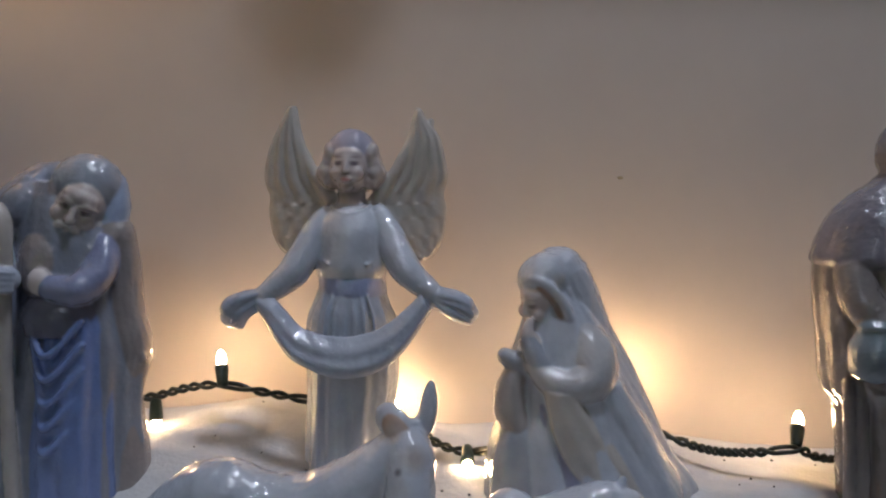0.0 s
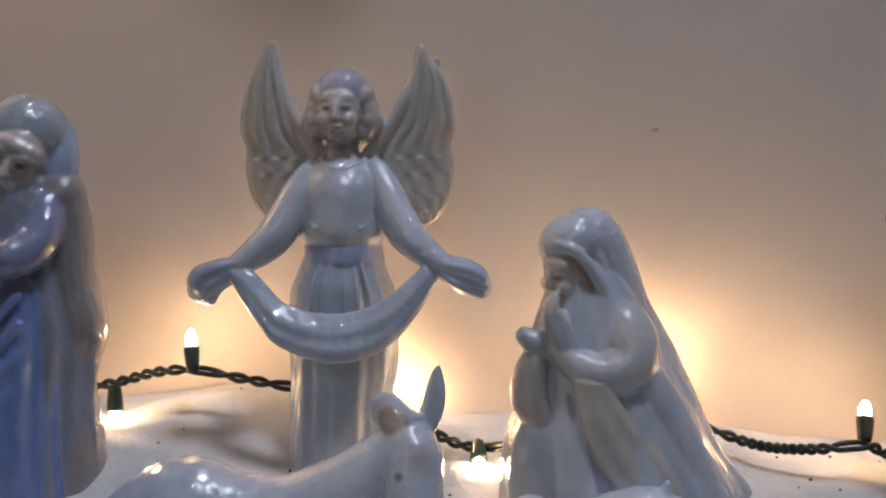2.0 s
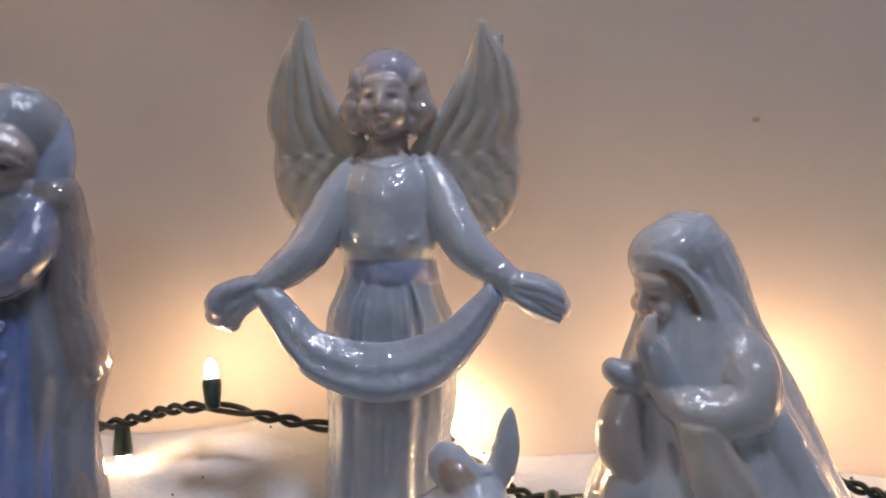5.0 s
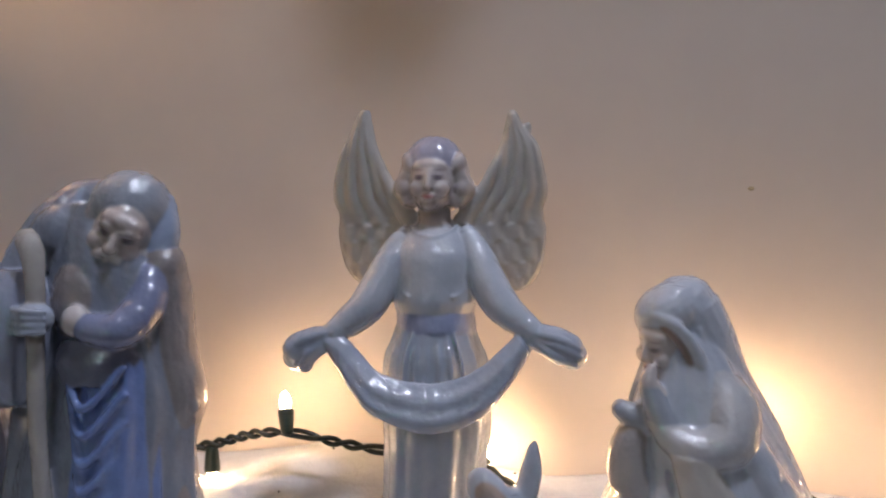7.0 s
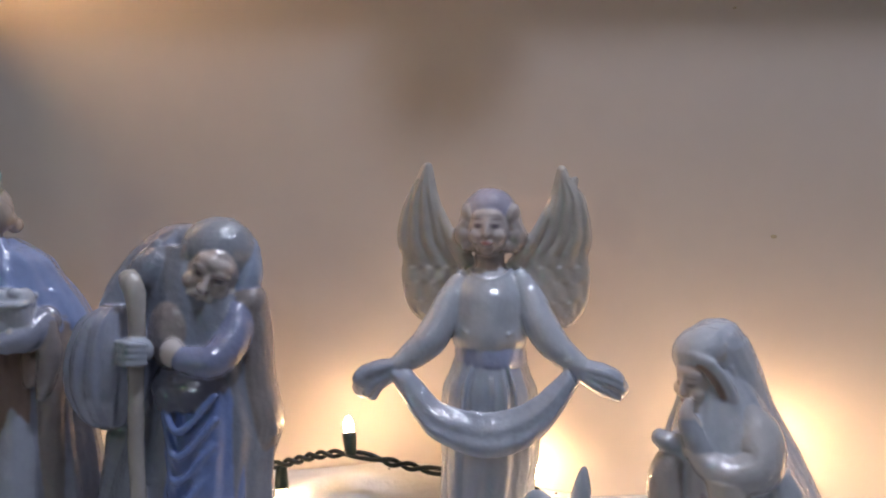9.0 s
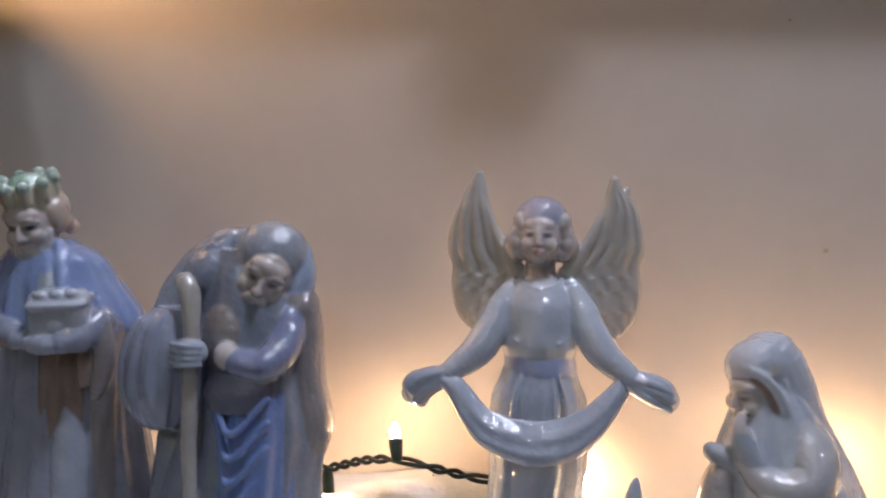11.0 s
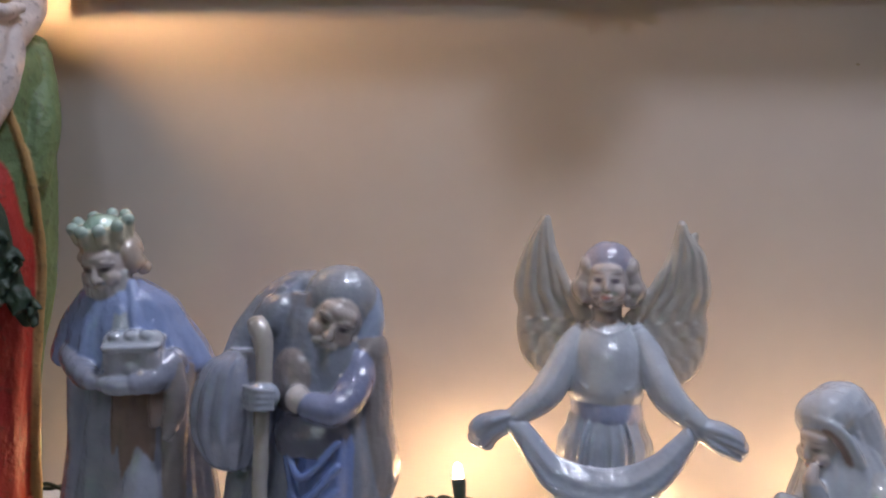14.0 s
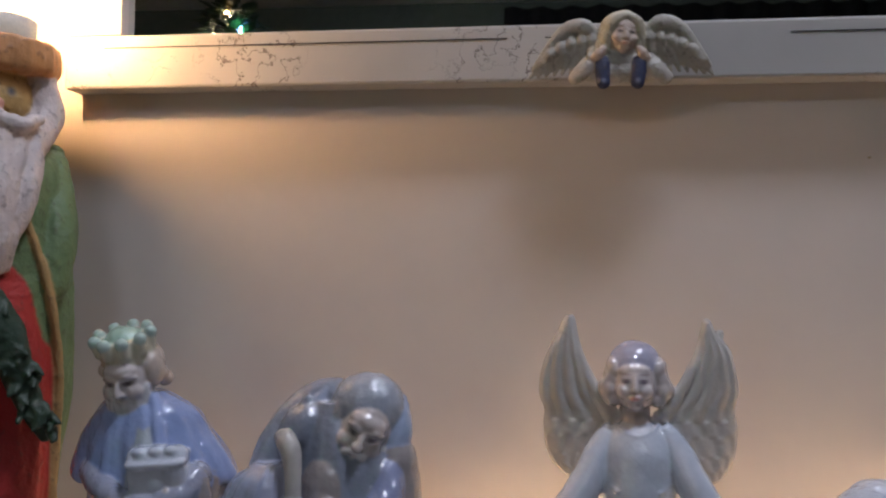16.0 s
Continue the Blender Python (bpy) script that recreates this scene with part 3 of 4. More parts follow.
    wing([(-0.0345, 0.014, 0.1887, -0.0308, 0.013, 0.1889), (-0.0385, 0.0135, 0.1815, -0.0296, 0.0115, 0.1818), (-0.0430, 0.013, 0.1714, -0.0266, 0.0105, 0.1722), (-0.0460, 0.013, 0.1615, -0.0220, 0.010, 0.1627), (-0.0468, 0.013, 0.1502, -0.0176, 0.010, 0.1518), (-0.0442, 0.013, 0.1420, -0.0110, 0.010, 0.1435), (-0.0447, 0.013, 0.1335, -0.0110, 0.010, 0.1350), (-0.0417, 0.013, 0.1205, -0.0170, 0.011, 0.1220), (-0.0362, 0.013, 0.1132, -0.0235, 0.012, 0.1140), (-0.0320, 0.013, 0.1108, -0.0272, 0.013, 0.1110)])
    wing([(0.0348, 0.014, 0.1877, 0.0313, 0.013, 0.1877), (0.0378, 0.0135, 0.1819, 0.0300, 0.0115, 0.1817), (0.0440, 0.013, 0.1742, 0.0284, 0.0105, 0.1740), (0.0471, 0.013, 0.1635, 0.0252, 0.010, 0.1645), (0.0485, 0.013, 0.1541, 0.0217, 0.010, 0.1540), (0.0466, 0.013, 0.1455, 0.0140, 0.010, 0.1441), (0.0482, 0.013, 0.1362, 0.0140, 0.010, 0.1346), (0.0470, 0.013, 0.1235, 0.0200, 0.011, 0.1213), (0.0430, 0.013, 0.1150, 0.0290, 0.012, 0.1135), (0.0385, 0.013, 0.1110, 0.0335, 0.013, 0.1108)])
    for s, dx in ((-1, 0.0), (1, 0.0006)):
        c.tube([(dx + s * 0.0110, 0.0085, 0.1405, 0.0044), (dx + s * 0.0185, 0.0080, 0.1515, 0.0034), (dx + s * 0.0240, 0.0085, 0.1620, 0.0028), (dx + s * 0.0288, 0.0100, 0.1735, 0.0023), (dx + s * 0.0318, 0.0120, 0.1875, 0.0020)], CREAM)
    c.tube([(0.0350, 0.0125, 0.1640, 0.0020), (0.0380, 0.0125, 0.1750, 0.0022), (0.0392, 0.0130, 0.1825, 0.0018)], CREAM)
    c.cast("angel_figurine", (0, 0, 0), M_PORC, "white glazed porcelain angel with raised wings holding a draped cloth", "figurine", SET, voxel=0.0006, soft=6, wave=0.0003)


def kneeling_woman():
    c = Clay()
    c.loft([(-0.004, 0.121, -0.014, 0.050, 0.033), (0.008, 0.121, -0.014, 0.049, 0.032), (0.025, 0.1155, -0.014, 0.0425, 0.029), (0.043, 0.1135, -0.014, 0.035, 0.025), (0.065, 0.1085, -0.014, 0.027, 0.021), (0.082, 0.107, -0.013, 0.0205, 0.017), (0.097, 0.1035, -0.012, 0.013, 0.013), (0.106, 0.102, -0.011, 0.005, 0.005)], WHITE, [(10, 0.085, 0.02, 1.1)])
    # veil: hood with a projecting brow, and the long fall down the back
    c.ball((0.1040, -0.0085, 0.1055), (0.0150, 0.0150, 0.0158), WHITE)
    c.ball((0.0972, -0.0132, 0.1066), (0.0140, 0.0142, 0.0116), WHITE, 0, -32)
    c.tube([(0.1048, -0.0085, 0.1065, 0.0148), (0.1105, -0.0080, 0.0960, 0.0142), (0.1185, -0.0070, 0.0770, 0.0138), (0.1288, -0.0070, 0.0585, 0.0142), (0.1375, -0.0080, 0.0400, 0.0145), (0.1460, -0.0090, 0.0200, 0.0150), (0.152, -0.010, 0.004, 0.016)], WHITE)
    for k in range(3):
        c.tube([(0.1085 + 0.0040 * k, -0.0228 + 0.004 * k, 0.1010, 0.0009), (0.1160 + 0.0040 * k, -0.0205 + 0.004 * k, 0.0820, 0.0016), (0.1265 + 0.0045 * k, -0.0200 + 0.004 * k, 0.0600, 0.0018), (0.1365 + 0.0050 * k, -0.0215 + 0.004 * k, 0.0350, 0.0018)], WHITE)
    c.face(pose(0.0962, -0.0170, 0.0940, 16, 6, -52), 0.0120, SKIN, (0.42, 0.36, 0.34), (0.26, 0.22, 0.22), (0.52, 0.36, 0.34), False, 0.85)
    c.loft([(0.072, 0.1010, -0.0200, 0.0075, 0.0085), (0.080, 0.1005, -0.0190, 0.0065, 0.0075), (0.088, 0.1000, -0.0175, 0.0066, 0.0075)], SKIN, levels=10)
    c.tube([(0.0872, -0.0180, 0.1050, 0.0022), (0.0922, -0.0245, 0.1060, 0.0024), (0.1002, -0.0275, 0.1022, 0.0023), (0.1066, -0.0275, 0.0935, 0.0023), (0.1108, -0.0265, 0.0835, 0.0024), (0.1150, -0.0270, 0.0760, 0.0026)], WHITE)
    # shade under the hood's rim, put in as a sunken brown line
    c.tube([(0.0900, -0.0215, 0.1030, 0.0012), (0.0960, -0.0262, 0.1012, 0.0014), (0.1020, -0.0270, 0.0945, 0.0016), (0.1060, -0.0265, 0.0850, 0.0016)], BROWN)
    # shawl over the shoulder, forearms raised to the chin
    c.tube([(0.1120, -0.0190, 0.0800, 0.0100), (0.1195, -0.0240, 0.0700, 0.0122), (0.1190, -0.0310, 0.0600, 0.0110), (0.1090, -0.0345, 0.0565, 0.0086), (0.0990, -0.0335, 0.0600, 0.0066), (0.0930, -0.0310, 0.0660, 0.0050)], (0.49, 0.49, 0.51))
    c.ball((0.1030, -0.0185, 0.0700), (0.0125, 0.0110, 0.0130), (0.48, 0.47, 0.47))
    for k in range(3):
        c.tube([(0.1285 - 0.0020 * k, -0.0290 - 0.002 * k, 0.0720 - 0.0060 * k, 0.0009), (0.1200 - 0.0030 * k, -0.0385 - 0.001 * k, 0.0640 - 0.0035 * k, 0.0014), (0.1110 - 0.0030 * k, -0.0410 + 0.0004 * k, 0.0615 - 0.0030 * k, 0.0009)], CREAM)
    # wrists and joined fingers under the chin
    c.tube([(0.0985, -0.0320, 0.0600, 0.0060), (0.0930, -0.0310, 0.0690, 0.0052), (0.0895, -0.0290, 0.0780, 0.0044)], GREY)
    c.tube([(0.0915, -0.0285, 0.0750, 0.0046), (0.0890, -0.0290, 0.0810, 0.0038), (0.0900, -0.0280, 0.0860, 0.0024)], SKIN)
    c.tube([(0.0900, -0.0240, 0.0640, 0.0066), (0.0825, -0.0245, 0.0670, 0.0052), (0.0790, -0.0245, 0.0690, 0.0042)], GREY)
    # wide sleeve and the skirt spread over the knees
    c.tube([(0.0870, -0.0225, 0.0640, 0.0060), (0.0825, -0.0240, 0.0540, 0.0078), (0.0820, -0.0255, 0.0440, 0.0084), (0.0860, -0.0280, 0.0360, 0.0066)], TAUPE)
    c.loft([(-0.004, 0.0905, -0.020, 0.0200, 0.021), (0.010, 0.0900, -0.020, 0.0195, 0.0205), (0.024, 0.0890, -0.020, 0.0170, 0.0185), (0.036, 0.0885, -0.020, 0.0120, 0.014), (0.042, 0.0890, -0.020, 0.0060, 0.007)], GREY, [(6, 0.05, 0.03, 0.6)])
    c.loft([(-0.004, 0.1120, -0.030, 0.0170, 0.0150), (0.020, 0.1080, -0.030, 0.0125, 0.0130), (0.045, 0.1010, -0.029, 0.0080, 0.0090), (0.052, 0.0990, -0.029, 0.0040, 0.0050)], (0.30, 0.31, 0.42), [(6, 0.06, 0.03, 0.9)])
    c.ribbon([(0.0965, -0.0370, 0.0555, 0.1120, -0.0400, 0.0540), (0.0990, -0.0400, 0.0440, 0.1200, -0.0390, 0.0420), (0.1030, -0.0420, 0.0320, 0.1310, -0.0370, 0.0300), (0.1100, -0.0430, 0.0200, 0.1440, -0.0350, 0.0160), (0.1200, -0.0430, 0.0080, 0.1560, -0.0330, 0.0020), (0.1260, -0.0430, -0.0020, 0.1620, -0.0320, -0.0040)], CREAM, 0.0050,
             lambda u, v: 0.0020 * math.sin(math.pi * v) + 0.0013 * u * math.cos(2 * math.pi * (2.4 * v + 0.3 * u)))
    c.tube([(0.1270, -0.0280, 0.0560, 0.0075), (0.1390, -0.0270, 0.0330, 0.0100), (0.1520, -0.0260, 0.0060, 0.0125)], WHITE)
    c.cast("kneeling_woman_figurine", (0.115, -0.014, 0.0), M_PORC, "white porcelain kneeling veiled woman with folded arms on snow", "figurine", SET, voxel=0.00065, soft=6, wave=0.0003)


def resting_animal():
    c = Clay()
    c.tube([(0.078, -0.058, 0.0040, 0.0085), (0.082, -0.060, 0.0070, 0.0095), (0.092, -0.058, 0.0020, 0.008)], WHITE)
    c.tube([(0.092, -0.058, 0.0020, 0.009), (0.108, -0.056, 0.0040, 0.0115), (0.124, -0.056, 0.0085, 0.0115), (0.134, -0.058, 0.0090, 0.0085)], WHITE)
    c.ball((0.1365, -0.063, 0.0110), (0.0050, 0.0050, 0.0038), BROWN)
    c.tube([(0.128, -0.058, 0.0140, 0.004), (0.1315, -0.056, 0.0205, 0.0022)], PALE)
    c.ball((0.105, -0.056, -0.004), (0.030, 0.010, 0.010), WHITE)
    c.cast("resting_animal_figurine", (0.105, -0.057, -0.0125), M_PORC, "small white porcelain animal lying with a brown muzzle", "figurine", SET)


def donkey():
    c = Clay()
    c.tube([(-0.085, -0.046, -0.008, 0.0080), (-0.070, -0.046, -0.001, 0.0140), (-0.052, -0.046, 0.0035, 0.0180), (-0.033, -0.046, -0.0005, 0.0165), (-0.010, -0.047, -0.002, 0.0180), (0.008, -0.048, 0.007, 0.0170), (0.022, -0.049, 0.020, 0.0130), (0.032, -0.050, 0.030, 0.0105)], WHITE, 1.05, 28)
    c.tube([(0.0345, -0.0500, 0.0350, 0.0095), (0.0365, -0.0540, 0.0270, 0.0116), (0.0372, -0.0590, 0.0150, 0.0116), (0.0380, -0.0640, 0.0030, 0.0104), (0.0385, -0.0670, -0.0050, 0.0086)], WHITE, 1.0, 28)
    c.ball((0.0300, -0.0480, 0.0180), (0.0110, 0.0110, 0.0150), WHITE)
    c.ball((0.0290, -0.0525, 0.0418), (0.0074, 0.0034, 0.0108), WHITE, -14, -42)
    c.ball((0.0300, -0.0556, 0.0402), (0.0050, 0.0020, 0.0078), (0.40, 0.29, 0.23), -14, -42)
    c.tube([(0.0425, -0.0480, 0.0400, 0.0046), (0.0443, -0.0475, 0.0500, 0.0042), (0.0452, -0.0470, 0.0575, 0.0026), (0.0455, -0.0470, 0.0610, 0.0010)], WHITE, 0.7)
    c.tube([(-0.030, -0.062, -0.008, 0.006), (-0.010, -0.068, -0.008, 0.006), (0.010, -0.070, -0.008, 0.0055)], WHITE)
    c.spot((0.0330, -0.0660, 0.0235), 0.0019, DARK)
    c.spot((0.0400, -0.0660, 0.0300), 0.0060, (0.47, 0.43, 0.42))
    c.spot((0.0300, -0.0550, 0.0380), 0.0050, (0.46, 0.41, 0.39))
    c.spot((-0.0300, -0.0635, 0.006), 0.0011, DARK)
    c.cast("donkey_figurine", (-0.02, -0.05, -0.0135), M_PORC, "white glazed porcelain donkey lying with upright ears", "figurine", SET, soft=6)


def robed_man():
    c = Clay()
    c.loft([(-0.004, 0.264, -0.02, 0.0245, 0.024), (0.005, 0.264, -0.02, 0.0245, 0.024), (0.048, 0.264, -0.02, 0.0285, 0.024), (0.060, 0.264, -0.02, 0.0350, 0.026), (0.085, 0.264, -0.02, 0.0385, 0.027), (0.117, 0.263, -0.02, 0.0400, 0.026), (0.130, 0.263, -0.02, 0.030, 0.022)], (0.21, 0.19, 0.185), [(10, 0.05, 0.02, 0.7)])
    c.loft([(0.1155, 0.263, -0.02, 0.0385, 0.028), (0.1185, 0.263, -0.02, 0.0412, 0.030), (0.128, 0.263, -0.02, 0.0388, 0.028), (0.139, 0.263, -0.02, 0.0335, 0.025), (0.148, 0.263, -0.02, 0.0250, 0.021), (0.154, 0.263, -0.02, 0.0165, 0.016), (0.159, 0.263, -0.02, 0.0110, 0.012)], (0.17, 0.165, 0.20), [(8, 0.02, 0.01, 0.2)])
    c.ball((0.264, -0.022, 0.168), (0.0155, 0.015, 0.0175), (0.17, 0.165, 0.20))
    c.ball((0.262, -0.030, 0.165), (0.010, 0.009, 0.013), SKIN)
    c.loft([(0.066, 0.2415, -0.048, 0.0060, 0.006), (0.070, 0.2415, -0.048, 0.0105, 0.010), (0.080, 0.2415, -0.048, 0.0118, 0.011), (0.089, 0.2415, -0.048, 0.0080, 0.008), (0.091, 0.2415, -0.048, 0.0090, 0.009), (0.097, 0.2415, -0.048, 0.0020, 0.002)], (0.17, 0.22, 0.26), levels=24)
    c.tube([(0.236, -0.034, 0.115, 0.009), (0.2375, -0.042, 0.100, 0.009), (0.250, -0.050, 0.088, 0.007)], (0.21, 0.19, 0.185))
    c.tube([(0.290, -0.034, 0.115, 0.009), (0.288, -0.042, 0.096, 0.009), (0.262, -0.052, 0.085, 0.007)], (0.21, 0.19, 0.185))
    for x in (0.232, 0.238, 0.250, 0.258, 0.270, 0.282):
        c.tube([(x + 0.003, -0.036, 0.062, 0.0026), (x + 0.004, -0.039, 0.030, 0.0030), (x + 0.005, -0.040, 0.0, 0.003)], (0.21, 0.19, 0.185))
    c.cast("robed_man_figurine", (0.264, -0.02, 0.0), M_PORC, "taupe and lavender porcelain robed man carrying a lidded jar", "figurine", SET)


def shepherd():
    c = Clay()
    ASH, TAUPE = (0.24, 0.265, 0.33), (0.29, 0.26, 0.26)
    c.loft([(-0.004, -0.138, -0.026, 0.041, 0.026), (0.010, -0.138, -0.026, 0.041, 0.026), (0.037, -0.136, -0.026, 0.038, 0.025), (0.065, -0.131, -0.026, 0.034, 0.023), (0.088, -0.130, -0.026, 0.028, 0.021), (0.115, -0.132, -0.026, 0.027, 0.019), (0.135, -0.136, -0.025, 0.021, 0.016), (0.148, -0.137, -0.025, 0.011, 0.011)], ASH, [(8, 0.07, 0.02, 0.3)])
    # blue front of the robe with hanging folds
    c.loft([(-0.004, -0.127, -0.038, 0.021, 0.018), (0.03, -0.1265, -0.038, 0.020, 0.0175), (0.06, -0.1245, -0.037, 0.018, 0.016), (0.083, -0.124, -0.036, 0.016, 0.014), (0.092, -0.124, -0.035, 0.012, 0.012)], DEEP, [(7, 0.10, 0.03, 0.9)])
    for k in range(5):
        z = 0.080 - 0.011 * k
        c.tube([(-0.143 + 0.002 * k, -0.046, z + 0.006, 0.0014), (-0.131, -0.0545 - 0.0006 * k, z - 0.012, 0.0019), (-0.1150, -0.0510, z + 0.004, 0.0014)], DEEP)
    c.loft([(0.076, -0.130, -0.038, 0.018, 0.015), (0.086, -0.130, -0.038, 0.0195, 0.016), (0.094, -0.130, -0.037, 0.016, 0.014)], (0.16, 0.17, 0.24), [(6, 0.04, 0.02, 0)], levels=14)
    # cloak that falls behind the arm
    c.tube([(-0.1075, -0.026, 0.122, 0.0075), (-0.1080, -0.024, 0.105, 0.0100), (-0.1070, -0.024, 0.085, 0.0105), (-0.1030, -0.024, 0.067, 0.0105), (-0.1075, -0.024, 0.046, 0.0095), (-0.1060, -0.024, 0.018, 0.0115), (-0.1050, -0.024, 0.0, 0.0120)], TAUPE, 1.2)
    c.tube([(-0.1000, -0.030, 0.072, 0.0035), (-0.0955, -0.030, 0.0645, 0.0028)], TAUPE)
    # cowl fallen back over the shoulders
    c.ball((-0.1440, -0.0220, 0.1260), (0.0230, 0.0170, 0.0240), ASH)
    c.ball((-0.1540, -0.0290, 0.1330), (0.0120, 0.0120, 0.0170), ASH, 0, 35)
    c.tube([(-0.1370, -0.020, 0.1500, 0.0080), (-0.1470, -0.021, 0.1485, 0.0088), (-0.1570, -0.024, 0.1400, 0.0096), (-0.1650, -0.029, 0.1290, 0.0090), (-0.1700, -0.034, 0.1180, 0.0076)], ASH)
    c.tube([(-0.1440, -0.0260, 0.1520, 0.0030), (-0.1480, -0.0285, 0.1450, 0.0044), (-0.1480, -0.0310, 0.1340, 0.0050), (-0.1450, -0.0330, 0.1230, 0.0040)], (0.34, 0.39, 0.50))
    c.tube([(-0.1510, -0.0310, 0.1490, 0.0022), (-0.1560, -0.0350, 0.1390, 0.0026), (-0.1575, -0.0385, 0.1290, 0.0022)], ASH)
    c.tube([(-0.1110, -0.022, 0.1470, 0.0058), (-0.1095, -0.025, 0.1360, 0.0068), (-0.1105, -0.028, 0.1230, 0.0060)], (0.34, 0.41, 0.56))
    c.ball((-0.1090, -0.0260, 0.1210), (0.0092, 0.0100, 0.0115), TAUPE)
    # bowed head, thinning hair and full beard
    c.ball((-0.1240, -0.0240, 0.1452), (0.0176, 0.0168, 0.0168), (0.33, 0.36, 0.42), n=32)
    c.ball((-0.1352, -0.0300, 0.1420), (0.0060, 0.0088, 0.0115), (0.33, 0.31, 0.33), 0, 20)
    bowed = pose(-0.1240, -0.0310, 0.1366, 20, 24, 14)
    c.face(bowed, 0.0148, (0.54, 0.48, 0.46), (0.40, 0.36, 0.34), (0.11, 0.09, 0.10), SKIN, True)
    at = c.mark()
    for k in range(7):
        u = (k - 3) / 3
        c.tube([(0.0104 * u, -0.0098 + 0.0042 * u * u, -0.0066 + 0.0032 * u * u, 0.0024), (0.0074 * u + 0.0004 * math.sin(3 * k), -0.0118 + 0.0034 * u * u, -0.0122, 0.0028), (0.0044 * u, -0.0116, -0.0190 + 0.0025 * u * u, 0.0023)], (0.58, 0.55, 0.54))
    for k in (-1, 1):
        c.tube([(0, -0.0140, -0.0048, 0.0013), (k * 0.0038, -0.0130, -0.0066, 0.0017), (k * 0.0064, -0.0100, -0.0100, 0.0012)], (0.58, 0.55, 0.54))
    c.turn(at, bowed)
    # chest, arm and grip
    c.ball((-0.1380, -0.0360, 0.1080), (0.0140, 0.0120, 0.0200), TAUPE)
    c.tube([(-0.1120, -0.031, 0.1190, 0.0074), (-0.1120, -0.040, 0.1060, 0.0080), (-0.1180, -0.048, 0.0985, 0.0074), (-0.1290, -0.050, 0.0990, 0.0062)], (0.24, 0.27, 0.42))
    c.tube([(-0.1180, -0.040, 0.0960, 0.0070), (-0.1280, -0.043, 0.0900, 0.0070), (-0.1400, -0.043, 0.0850, 0.0050)], (0.24, 0.27, 0.42))
    c.ball((-0.1355, -0.0500, 0.1020), (0.0058, 0.0050, 0.0066), SKIN)
    c.tube([(-0.1560, -0.0480, 0.1335, 0.0050), (-0.1520, -0.0510, 0.1270, 0.0046), (-0.1502, -0.0530, 0.1100, 0.0037), (-0.1500, -0.0540, 0.0600, 0.0036), (-0.1470, -0.0540, 0.0100, 0.0037), (-0.1465, -0.0540, -0.0030, 0.0038)], (0.46, 0.43, 0.40))
    c.ball((-0.1502, -0.0540, 0.1030), (0.0082, 0.0072, 0.0066), PALE)
    for k in range(4):
        c.tube([(-0.1570, -0.0575, 0.1072 - 0.0030 * k, 0.0013), (-0.1500, -0.0618, 0.1070 - 0.0028 * k, 0.0015), (-0.1440, -0.0580, 0.1062 - 0.0026 * k, 0.0012)], PALE)
    c.tube([(-0.1660, -0.042, 0.1120, 0.0075), (-0.1590, -0.050, 0.1020, 0.0062)], BLUE)
    # ribbed bundle on the back
    c.loft([(0.0640, -0.168, -0.042, 0.003, 0.003), (0.0690, -0.1685, -0.042, 0.0110, 0.011), (0.0830, -0.1695, -0.042, 0.0178, 0.017), (0.1000, -0.1690, -0.042, 0.0185, 0.017), (0.1140, -0.1670, -0.042, 0.0140, 0.014), (0.1210, -0.1640, -0.042, 0.007, 0.008)], (0.33, 0.36, 0.47), [(13, 0.06, 0.06, 0.2)])
    c.tube([(-0.1660, -0.030, 0.060, 0.009), (-0.1680, -0.030, 0.035, 0.0105), (-0.1720, -0.030, 0.0, 0.012)], ASH)
    c.cast("shepherd_figurine", (-0.138, -0.030, 0.0), M_PORC, "grey and blue porcelain bent shepherd with staff and bundle", "figurine", SET, voxel=0.00065, soft=6, wave=0.0004)


